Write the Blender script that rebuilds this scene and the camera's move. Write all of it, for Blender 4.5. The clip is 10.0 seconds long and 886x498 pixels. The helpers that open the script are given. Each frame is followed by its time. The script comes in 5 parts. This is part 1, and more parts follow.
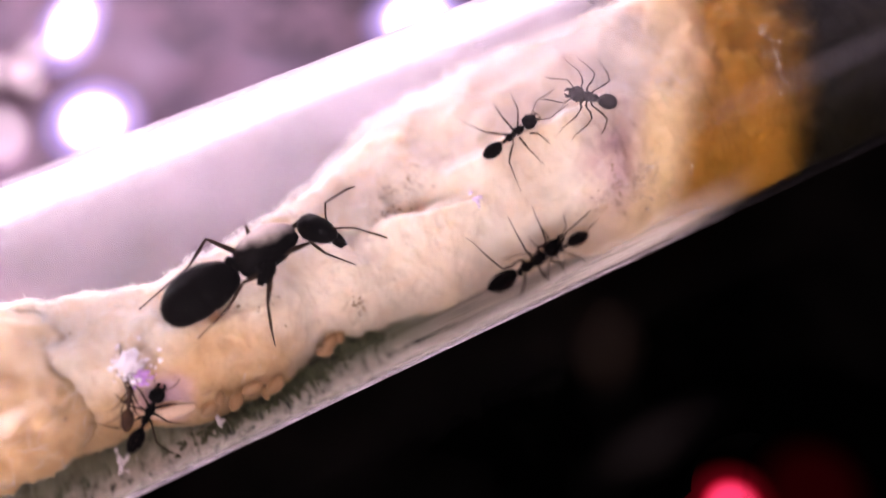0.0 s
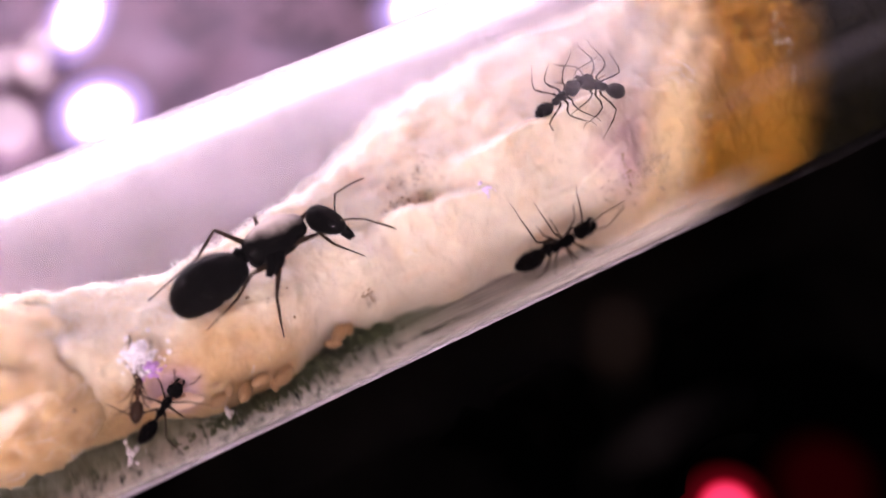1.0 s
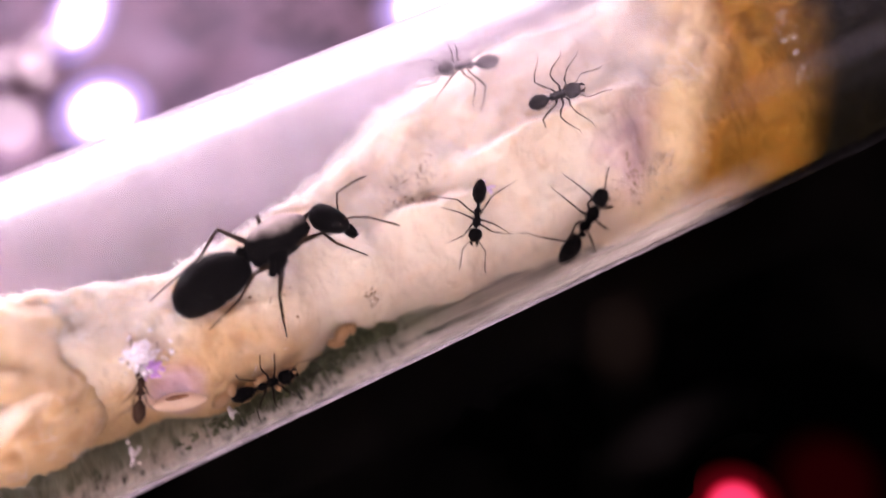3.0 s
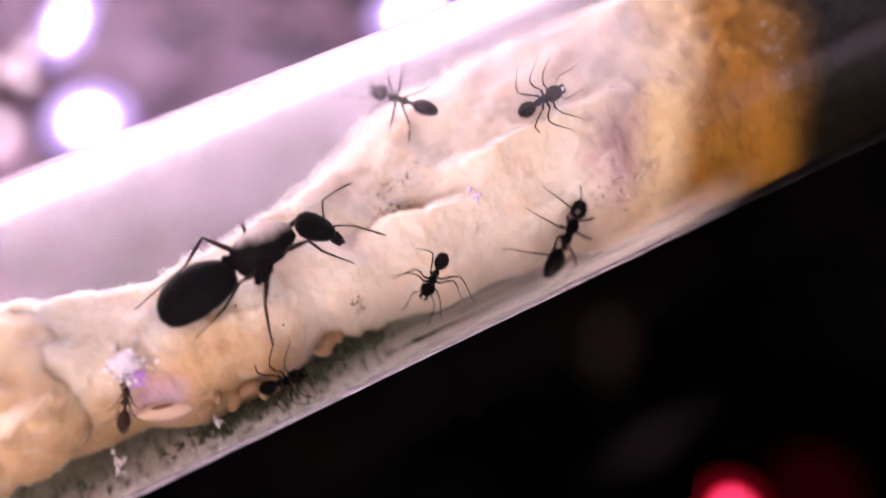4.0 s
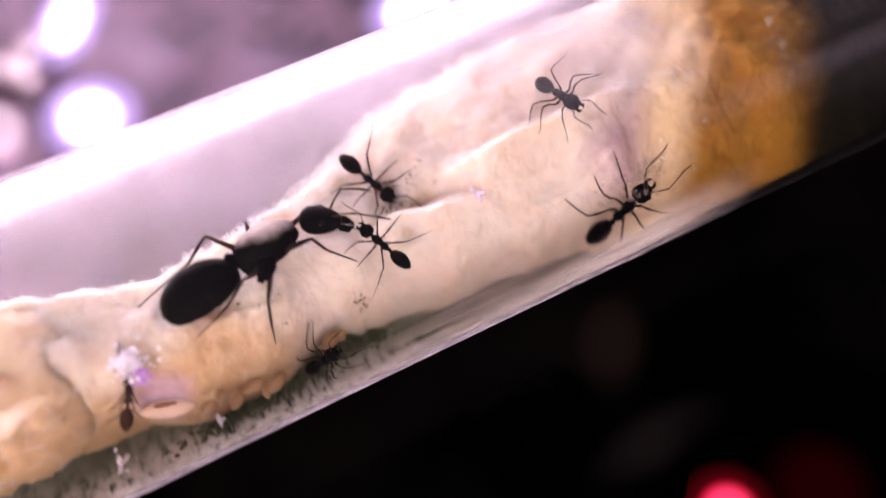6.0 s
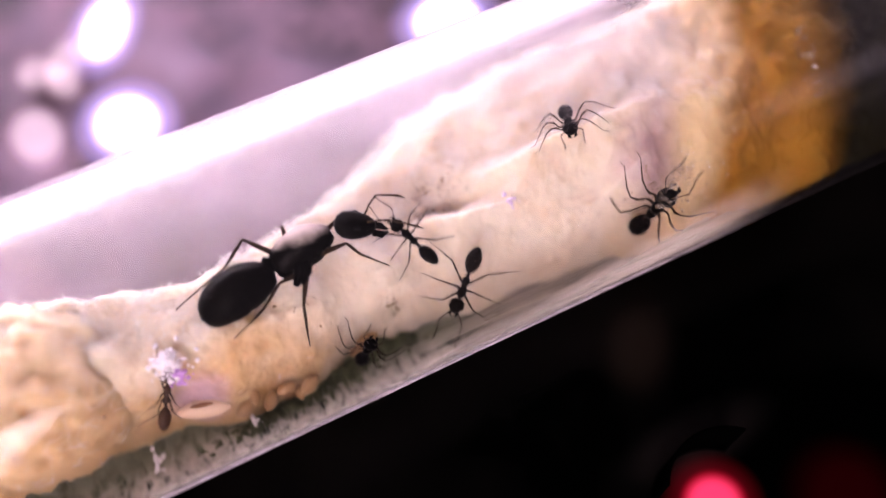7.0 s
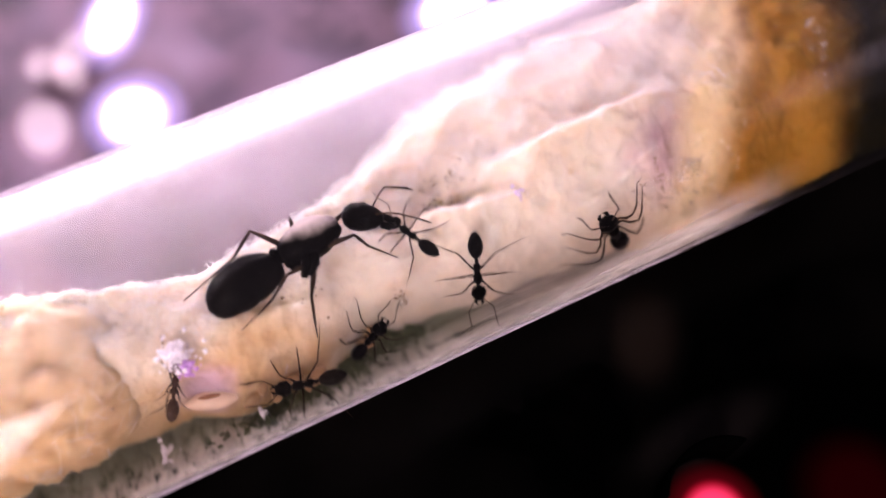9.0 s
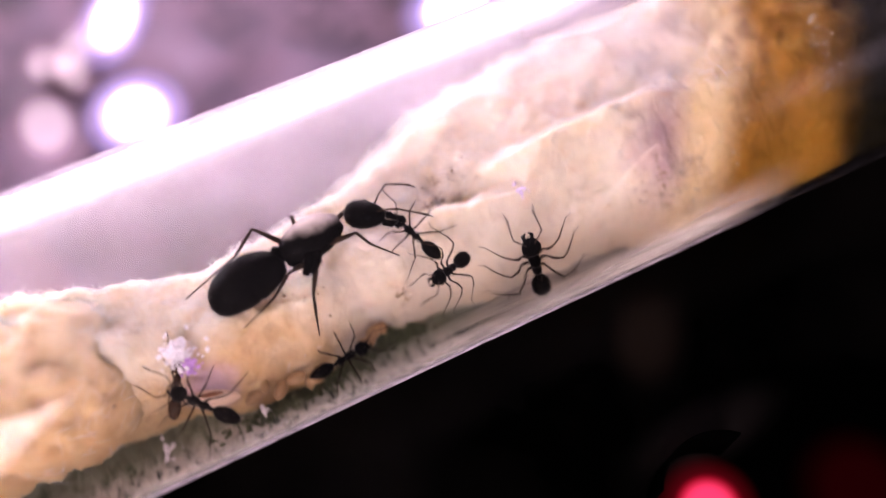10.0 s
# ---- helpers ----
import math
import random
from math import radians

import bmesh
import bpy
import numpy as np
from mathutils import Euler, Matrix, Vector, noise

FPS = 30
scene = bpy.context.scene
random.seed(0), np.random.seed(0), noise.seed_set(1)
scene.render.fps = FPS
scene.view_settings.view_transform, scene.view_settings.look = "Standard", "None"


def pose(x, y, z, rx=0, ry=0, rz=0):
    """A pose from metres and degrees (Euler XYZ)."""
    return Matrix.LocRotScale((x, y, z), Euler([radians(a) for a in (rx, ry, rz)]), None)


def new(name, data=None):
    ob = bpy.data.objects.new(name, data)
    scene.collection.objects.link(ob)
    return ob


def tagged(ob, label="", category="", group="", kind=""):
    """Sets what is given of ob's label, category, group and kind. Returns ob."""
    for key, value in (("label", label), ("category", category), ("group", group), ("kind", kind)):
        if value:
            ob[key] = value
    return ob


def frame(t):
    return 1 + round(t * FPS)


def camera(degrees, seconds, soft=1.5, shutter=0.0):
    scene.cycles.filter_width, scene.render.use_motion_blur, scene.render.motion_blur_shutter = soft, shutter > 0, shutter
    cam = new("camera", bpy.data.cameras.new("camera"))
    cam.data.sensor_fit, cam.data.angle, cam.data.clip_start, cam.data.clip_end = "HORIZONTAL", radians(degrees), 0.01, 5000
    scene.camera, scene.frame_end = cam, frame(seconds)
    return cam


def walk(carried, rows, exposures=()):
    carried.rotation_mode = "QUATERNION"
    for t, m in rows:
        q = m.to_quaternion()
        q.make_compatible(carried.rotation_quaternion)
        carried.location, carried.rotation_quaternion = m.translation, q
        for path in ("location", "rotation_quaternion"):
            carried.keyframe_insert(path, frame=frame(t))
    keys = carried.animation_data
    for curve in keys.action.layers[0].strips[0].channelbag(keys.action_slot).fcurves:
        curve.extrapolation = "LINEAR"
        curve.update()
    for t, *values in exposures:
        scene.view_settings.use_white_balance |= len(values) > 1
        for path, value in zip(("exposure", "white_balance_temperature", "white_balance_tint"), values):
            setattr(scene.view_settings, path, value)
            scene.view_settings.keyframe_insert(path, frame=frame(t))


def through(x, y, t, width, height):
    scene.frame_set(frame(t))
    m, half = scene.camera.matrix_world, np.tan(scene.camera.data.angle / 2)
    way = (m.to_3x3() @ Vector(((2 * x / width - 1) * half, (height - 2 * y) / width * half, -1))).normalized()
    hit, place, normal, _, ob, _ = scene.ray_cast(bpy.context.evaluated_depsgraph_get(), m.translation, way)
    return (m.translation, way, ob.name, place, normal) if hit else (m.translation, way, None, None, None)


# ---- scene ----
cam = camera(50, 10.0, soft=1.5)
MM = 0.001


def mm(x, y, z, rx=0, ry=0, rz=0):
    """A pose from millimetres and degrees."""
    return pose(x * MM, y * MM, z * MM, rx, ry, rz)


walk(cam, [
    (0, mm(0.923, -22.569, 50.351, 27.246, -1.157, -27.218)),
    (0.5, mm(0.829, -22.470, 50.213, 27.149, -0.885, -27.176)),
    (1, mm(0.757, -22.495, 50.051, 26.857, -0.790, -27.187)),
    (1.5, mm(0.638, -22.428, 50.065, 26.650, -0.706, -27.083)),
    (2, mm(0.651, -22.523, 50.005, 26.705, -0.628, -27.049)),
    (2.2, mm(0.635, -22.500, 50.007, 26.697, -0.599, -27.034)),
    (3.3, mm(0.854, -22.310, 49.890, 26.781, -0.760, -27.152)),
    (3.5, mm(0.891, -22.345, 49.906, 26.881, -0.843, -27.199)),
    (4, mm(1.100, -22.327, 49.899, 27.048, -1.034, -27.464)),
    (4.5, mm(1.190, -22.331, 49.957, 27.014, -1.013, -27.475)),
    (5, mm(1.012, -22.396, 49.921, 27.026, -0.935, -27.323)),
    (5.2, mm(1.081, -22.421, 49.970, 27.175, -0.950, -27.312)),
    (6.3, mm(0.820, -22.195, 49.812, 26.876, -1.059, -27.443)),
    (6.5, mm(0.508, -22.241, 50.030, 26.889, -0.899, -27.172)),
    (7, mm(0.038, -22.223, 50.484, 27.324, -0.387, -26.671)),
    (7.5, mm(0.000, -22.247, 50.411, 27.091, -0.000, -26.464)),
    (8, mm(-0.241, -22.284, 50.314, 27.104, -0.017, -26.458)),
    (8.5, mm(-0.189, -22.312, 50.159, 26.942, -0.148, -26.501)),
    (9, mm(-0.198, -22.266, 50.289, 27.090, -0.206, -26.477)),
    (9.5, mm(-0.193, -22.263, 50.296, 27.139, -0.162, -26.464)),
    (10, mm(-0.236, -22.328, 50.279, 27.048, -0.098, -26.471)),
], exposures=[(0, 0.0, 6700, 41), (10, 0.0, 6700, 41)])
cam.data.dof.use_dof = True
cam.data.dof.focus_distance = 0.0476
cam.data.dof.aperture_fstop = 12.5

# ---- light ----
world = bpy.data.worlds.new("dim_room")
scene.world = world
world.use_nodes = True
world.node_tree.nodes["Background"].inputs["Color"].default_value = (0.88, 0.82, 0.92, 1)
world.node_tree.nodes["Background"].inputs["Strength"].default_value = 0.06

# ---- materials ----


class Nodes:
    """A short way to wire a node material."""

    def __init__(self, name):
        self.mat = bpy.data.materials.new(name)
        self.mat.use_nodes = True
        self.tree = self.mat.node_tree
        self.tree.nodes.clear()
        self.out = self.tree.nodes.new("ShaderNodeOutputMaterial")
        self.coord = self.tree.nodes.new("ShaderNodeTexCoord").outputs["Object"]

    def add(self, kind, inputs=None, **settings):
        node = self.tree.nodes.new(kind)
        for key, value in settings.items():
            setattr(node, key, value)
        for key, value in (inputs or {}).items():
            if isinstance(value, bpy.types.NodeSocket):
                self.tree.links.new(value, node.inputs[key])
            else:
                node.inputs[key].default_value = value
        return node

    def noise(self, scale, detail=4.0, rough=0.6, coord=None):
        return self.add("ShaderNodeTexNoise", {"Vector": coord or self.coord, "Scale": scale, "Detail": detail, "Roughness": rough}).outputs["Fac"]

    def ramp(self, fac, stops):
        node = self.add("ShaderNodeValToRGB", {"Fac": fac})
        e = node.color_ramp.elements
        while len(e) < len(stops):
            e.new(0.5)
        for el, (at, col) in zip(e, stops):
            el.position, el.color = at, (*col, 1)
        return node.outputs["Color"]

    def mix(self, fac, a, b, blend="MIX"):
        node = self.add("ShaderNodeMix", data_type="RGBA", blend_type=blend)
        for socket, value in ((node.inputs[0], fac), (node.inputs[6], a), (node.inputs[7], b)):
            if isinstance(value, bpy.types.NodeSocket):
                self.tree.links.new(value, socket)
            else:
                socket.default_value = value if socket == node.inputs[0] else (*value, 1)
        return node.outputs[2]

    def bump(self, height, strength, distance):
        return self.add("ShaderNodeBump", {"Height": height, "Strength": strength, "Distance": distance}).outputs["Normal"]

    def surface(self, shader):
        self.tree.links.new(shader, self.out.inputs["Surface"])
        return self.mat


def cotton(name, pale, deep, stain, amount, through=0.85, spread=None, damp=None):
    n = Nodes(name)
    big, small, fine = n.noise(180, 3), n.noise(900, 5, 0.7), n.noise(5000, 5, 0.7)
    col = n.mix(n.ramp(big, [(0.35, (0, 0, 0)), (0.7, (1, 1, 1))]), pale, deep)
    col = n.mix(n.ramp(small, [(0.56 - amount, (0, 0, 0)), (0.80 - amount, (0.7, 0.7, 0.7))]), col, stain)
    if damp:
        # yellowish damp drawn up from the front edge
        across = n.add("ShaderNodeSeparateXYZ", {"Vector": n.coord})
        edge = n.add("ShaderNodeMath", {0: across.outputs["Y"], 1: n.add("ShaderNodeMath", {0: across.outputs["X"], 1: 0.14}, operation="MULTIPLY").outputs[0]}, operation="ADD").outputs[0]
        edge = n.add("ShaderNodeMath", {0: edge, 1: n.add("ShaderNodeMath", {0: big, 1: 0.006}, operation="MULTIPLY").outputs[0]}, operation="ADD").outputs[0]
        soak = n.add("ShaderNodeMapRange", {"Value": edge, "From Min": damp[0], "From Max": damp[1], "To Min": 1.0, "To Max": 0.0}, interpolation_type="SMOOTHSTEP").outputs[0]
        col = n.mix(soak, col, n.mix(small, (0.72, 0.50, 0.28), (0.50, 0.31, 0.14)))
    if spread:
        # an amber stain that starts aslant and turns near-black further along the tube
        place = n.add("ShaderNodeSeparateXYZ", {"Vector": n.coord})
        slant = n.add("ShaderNodeMath", {0: place.outputs["Y"], 1: -0.66}, operation="MULTIPLY").outputs[0]
        along = n.add("ShaderNodeMath", {0: place.outputs["X"], 1: slant}, operation="ADD").outputs[0]
        wander = n.add("ShaderNodeMath", {0: along, 1: n.add("ShaderNodeMath", {0: big, 1: 0.002}, operation="MULTIPLY").outputs[0]}, operation="ADD").outputs[0]
        pale_wet = n.add("ShaderNodeMapRange", {"Value": wander, "From Min": spread[0] - 0.0026, "From Max": spread[0]}, interpolation_type="SMOOTHSTEP").outputs[0]
        wet = n.add("ShaderNodeMapRange", {"Value": wander, "From Min": spread[0], "From Max": spread[1]}, interpolation_type="SMOOTHSTEP").outputs[0]
        dark_end = n.add("ShaderNodeMapRange", {"Value": n.add("ShaderNodeMath", {0: wander, 1: n.add("ShaderNodeMath", {0: place.outputs["Y"], 1: 0.33}, operation="MULTIPLY").outputs[0]}, operation="ADD").outputs[0], "From Min": spread[2], "From Max": spread[3]}, interpolation_type="SMOOTHSTEP").outputs[0]
        amber = n.mix(big, (0.38, 0.172, 0.018), (0.27, 0.118, 0.012))
        # mauve patch before the amber: half-wet, with lavender reflection and shade painted in
        off = n.add("ShaderNodeVectorMath", {0: n.coord, 1: (0.0238, -0.0038, 0.0088)}, operation="DISTANCE").outputs["Value"]
        off = n.add("ShaderNodeMath", {0: off, 1: n.add("ShaderNodeMath", {0: small, 1: 0.004}, operation="MULTIPLY").outputs[0]}, operation="ADD").outputs[0]
        patch = n.add("ShaderNodeMapRange", {"Value": off, "From Min": 0.0034, "From Max": 0.0068, "To Min": 0.9, "To Max": 0.0}, interpolation_type="SMOOTHSTEP").outputs[0]
        col = n.mix(patch, col, (0.50, 0.33, 0.35))
        col = n.mix(pale_wet, col, (0.80, 0.62, 0.36))
        # violet patch in the hollow beside the brood, painted for cloth seen through glass
        violet_view = n.add("ShaderNodeMapping", {"Vector": n.coord, "Location": (-0.0042, -0.0037, 0.006), "Scale": (0.0024, 0.0013, 0.004)}, vector_type="TEXTURE").outputs[0]
        violet_view = n.add("ShaderNodeVectorMath", {0: violet_view}, operation="LENGTH").outputs["Value"]
        violet_view = n.add("ShaderNodeMath", {0: violet_view, 1: n.add("ShaderNodeMath", {0: small, 1: 0.5}, operation="MULTIPLY").outputs[0]}, operation="ADD").outputs[0]
        violet_view = n.add("ShaderNodeMapRange", {"Value": violet_view, "From Min": 0.75, "From Max": 1.35, "To Min": 0.85, "To Max": 0.0}, interpolation_type="SMOOTHSTEP").outputs[0]
        col = n.mix(violet_view, col, n.mix(small, (0.66, 0.46, 0.55), (0.47, 0.30, 0.38)))
        col = n.mix(dark_end, n.mix(wet, col, amber), (0.006, 0.0045, 0.0010))
    relief = n.add("ShaderNodeMapRange", {"Value": wet, "To Min": 0.48, "To Max": 0.05}).outputs[0] if spread else 0.45
    speck = n.add("ShaderNodeTexVoronoi", {"Vector": n.coord, "Scale": 2600.0}).outputs["Distance"]
    keep = n.ramp(n.noise(260, 2), [(0.68 - amount, (0, 0, 0)), (0.76 - amount, (1, 1, 1))])
    dots = n.mix(1.0, n.ramp(speck, [(0.12, (1, 1, 1)), (0.25, (0, 0, 0))]), keep, "MULTIPLY")
    col = n.mix(dots, col, tuple(0.45 * c for c in stain))
    # matted and loose fibre, a little darker and paler by turns
    mat_fibre = n.ramp(n.noise(2600, 5, 0.75), [(0.36, (0.74, 0.71, 0.68)), (0.56, (1, 1, 1))])
    col = n.mix(0.42, col, mat_fibre, "MULTIPLY")
    nor = n.bump(fine, 0.7, 0.00005)
    nor = n.add("ShaderNodeBump", {"Height": small, "Strength": relief, "Distance": 0.0002, "Normal": nor}).outputs["Normal"]
    p = n.add("ShaderNodeBsdfPrincipled", {"Base Color": col, "Roughness": 0.9, "Specular IOR Level": 0.15, "Normal": nor, "Subsurface Weight": through,
                                           "Subsurface Radius": (1.0, 0.84, 0.67), "Subsurface Scale": 0.0016})
    return n.surface(p.outputs[0])


def plain(name, base, rough, metal=0.0, vary=0.3, scale=2000.0, bump=0.0, spec=0.5, coat=0.0):
    n = Nodes(name)
    fac = n.noise(scale, 4)
    col = n.mix(fac, tuple(c * (1 - vary) for c in base), tuple(min(1, c * (1 + vary)) for c in base))
    p = n.add("ShaderNodeBsdfPrincipled", {"Base Color": col, "Roughness": rough, "Metallic": metal, "Specular IOR Level": spec, "Coat Weight": coat})
    if bump:
        n.tree.links.new(n.bump(n.noise(scale * 3, 5), bump, 0.00008), p.inputs["Normal"])
    return n.surface(p.outputs[0])


def glow(name, colour, strength):
    n = Nodes(name)
    return n.surface(n.add("ShaderNodeEmission", {"Color": (*colour, 1), "Strength": strength}).outputs[0])


def glass_material():
    n = Nodes("clear_glass")
    scratch = n.noise(900, 4, 0.7, n.add("ShaderNodeMapping", {"Vector": n.coord, "Scale": (0.05, 1, 1)}).outputs[0])
    nor = n.bump(scratch, 0.05, 0.0002)
    clear = n.add("ShaderNodeBsdfGlass", {"Color": (0.985, 0.99, 0.985, 1), "Roughness": 0.0, "IOR": 1.47, "Normal": nor}).outputs[0]
    smear = n.noise(300, 4, 0.7, n.add("ShaderNodeMapping", {"Vector": n.coord, "Scale": (0.25, 1, 1)}).outputs[0])
    film = n.add("ShaderNodeMixShader", {0: 0.5, 1: n.add("ShaderNodeBsdfDiffuse", {"Color": (0.88, 0.81, 0.91, 1)}).outputs[0],
                                         2: n.add("ShaderNodeBsdfTranslucent", {"Color": (0.88, 0.81, 0.91, 1)}).outputs[0]}).outputs[0]
    side = n.add("ShaderNodeSeparateXYZ", {"Vector": n.coord}).outputs["Y"]
    # smudged glass, stronger at the back where a veil of glare is painted
    back_veil = n.add("ShaderNodeMapRange", {"Value": side, "From Min": -0.0005, "From Max": 0.0045, "To Min": 0.015, "To Max": 1.0}, interpolation_type="SMOOTHSTEP").outputs[0]
    ends = n.add("ShaderNodeMapRange", {"Value": n.add("ShaderNodeSeparateXYZ", {"Vector": n.coord}).outputs["X"], "From Min": 0.018, "From Max": 0.027, "To Min": 1.0, "To Max": 0.04}).outputs[0]
    back_veil = n.add("ShaderNodeMath", {0: back_veil, 1: ends}, operation="MULTIPLY").outputs[0]
    dirt_and_glare = n.mix(1.0, n.ramp(smear, [(0.32, (0.012, 0.012, 0.012)), (0.68, (0.078, 0.078, 0.078))]), back_veil, "MULTIPLY")
    # glare painted along the upper back, spreading towards the cotton's far end
    where = n.add("ShaderNodeSeparateXYZ", {"Vector": n.coord})
    lean = n.add("ShaderNodeMath", {0: where.outputs["X"], 1: 0.27}, operation="MULTIPLY").outputs[0]
    lean = n.add("ShaderNodeMath", {0: where.outputs["Y"], 1: lean}, operation="ADD").outputs[0]
    glare = n.add("ShaderNodeMapRange", {"Value": lean, "From Min": 0.0008, "From Max": 0.0082, "To Min": 0.0, "To Max": 0.30}, interpolation_type="SMOOTHSTEP").outputs[0]
    glare = n.mix(1.0, glare, n.ramp(n.noise(420, 4, 0.65, n.add("ShaderNodeMapping", {"Vector": n.coord, "Scale": (0.12, 1, 1)}).outputs[0]), [(0.3, (0.45, 0.45, 0.45)), (0.65, (1, 1, 1))]), "MULTIPLY")
    glare = n.mix(1.0, glare, n.add("ShaderNodeMapRange", {"Value": where.outputs["Z"], "From Min": 0.0055, "From Max": 0.0115, "To Min": 0.30, "To Max": 1.0}, interpolation_type="SMOOTHSTEP").outputs[0], "MULTIPLY")
    glare = n.mix(1.0, glare, n.add("ShaderNodeMapRange", {"Value": where.outputs["X"], "From Min": 0.0195, "From Max": 0.0265, "To Min": 1.0, "To Max": 0.02}).outputs[0], "MULTIPLY")
    glare = n.add("ShaderNodeMath", {0: glare, 1: n.add("ShaderNodeMapRange", {"Value": where.outputs["X"], "From Min": 0.006, "From Max": 0.016, "To Min": 1.25, "To Max": 1.75}).outputs[0]}, operation="MULTIPLY").outputs[0]
    dirt_and_glare = n.add("ShaderNodeMath", {0: dirt_and_glare, 1: glare}, operation="MAXIMUM").outputs[0]
    # a lamp's reflection, painted along the upper front over the dark end
    reflection_streak = n.add("ShaderNodeMapRange", {"Value": n.add("ShaderNodeMath", {0: n.add("ShaderNodeMath", {0: where.outputs["Y"], 1: 0.00545}, operation="ADD").outputs[0]}, operation="ABSOLUTE").outputs[0],
                                        "From Min": 0.0001, "From Max": 0.0008, "To Min": 0.012, "To Max": 0.0}, interpolation_type="SMOOTHSTEP").outputs[0]
    reflection_streak = n.mix(1.0, reflection_streak, n.add("ShaderNodeMapRange", {"Value": where.outputs["X"], "From Min": 0.022, "From Max": 0.026}).outputs[0], "MULTIPLY")
    reflection_streak = n.mix(1.0, reflection_streak, n.add("ShaderNodeMapRange", {"Value": where.outputs["Z"], "From Min": 0.010, "From Max": 0.012}).outputs[0], "MULTIPLY")
    dirt_and_glare = n.add("ShaderNodeMath", {0: dirt_and_glare, 1: reflection_streak}, operation="MAXIMUM").outputs[0]
    # the bright edge of light in the glass, painted along the lower front
    place = n.add("ShaderNodeSeparateXYZ", {"Vector": n.coord})
    low = n.add("ShaderNodeMapRange", {"Value": place.outputs["Z"], "From Min": 0.0072, "From Max": 0.0066, "To Min": 0.0, "To Max": 0.65}).outputs[0]
    fore = n.add("ShaderNodeMapRange", {"Value": place.outputs["Y"], "From Min": -0.0058, "From Max": -0.0073}).outputs[0]
    fore = n.mix(1.0, fore, n.ramp(n.noise(1300, 4, 0.65, n.add("ShaderNodeMapping", {"Vector": n.coord, "Scale": (0.5, 1, 1), "Rotation": (0, 0, 0.5)}).outputs[0]), [(0.35, (0.25, 0.25, 0.25)), (0.62, (1, 1, 1))]), "MULTIPLY")
    line = n.add("ShaderNodeMath", {0: low, 1: fore}, operation="MULTIPLY").outputs[0]
    line = n.add("ShaderNodeMath", {0: line, 1: ends}, operation="MULTIPLY").outputs[0]
    dirt_and_glare = n.add("ShaderNodeMath", {0: dirt_and_glare, 1: line}, operation="MAXIMUM").outputs[0]
    return n.surface(n.add("ShaderNodeMixShader", {0: dirt_and_glare, 1: clear, 2: film}).outputs[0])


def glass_drop():
    n = Nodes("water")
    return n.surface(n.add("ShaderNodeBsdfGlass", {"Color": (1, 1, 1, 1), "Roughness": 0.0, "IOR": 1.33}).outputs[0])


GLASS = glass_material()
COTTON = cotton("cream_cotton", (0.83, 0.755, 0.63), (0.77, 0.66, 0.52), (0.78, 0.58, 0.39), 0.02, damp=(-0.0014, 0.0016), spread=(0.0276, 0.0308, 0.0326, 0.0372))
COTTON_OLD = cotton("yellowed_cotton", (0.84, 0.72, 0.55), (0.75, 0.57, 0.36), (0.60, 0.38, 0.17), 0.06, damp=(-0.0026, 0.0042))
FILL_GLOW = glow("fill_panel", (1.0, 0.93, 0.87), 8.4)
FIBRE = plain("cotton_fibre", (0.90, 0.86, 0.80), 0.7)
CUTICLE = plain("black_cuticle", (0.0022, 0.0018, 0.0015), 0.28, spec=0.015, vary=0.5, scale=3000, bump=0.15)
CUTICLE_DULL = plain("dull_cuticle", (0.006, 0.004, 0.003), 0.35, spec=0.06, vary=0.5, scale=3000, bump=0.15)
CUTICLE_BROWN = plain("brown_cuticle", (0.045, 0.020, 0.010), 0.25, spec=0.30, vary=0.5, scale=3000, bump=0.15)
LIMB = plain("dark_limb", (0.030, 0.016, 0.008), 0.4, vary=0.4, spec=0.08)
HAIR = plain("brown_hair", (0.22, 0.14, 0.08), 0.5)
HAIR_PALE = plain("pale_hair", (0.55, 0.46, 0.40), 0.4)
EYE = plain("eye", (0.004, 0.004, 0.004), 0.2, spec=0.04)


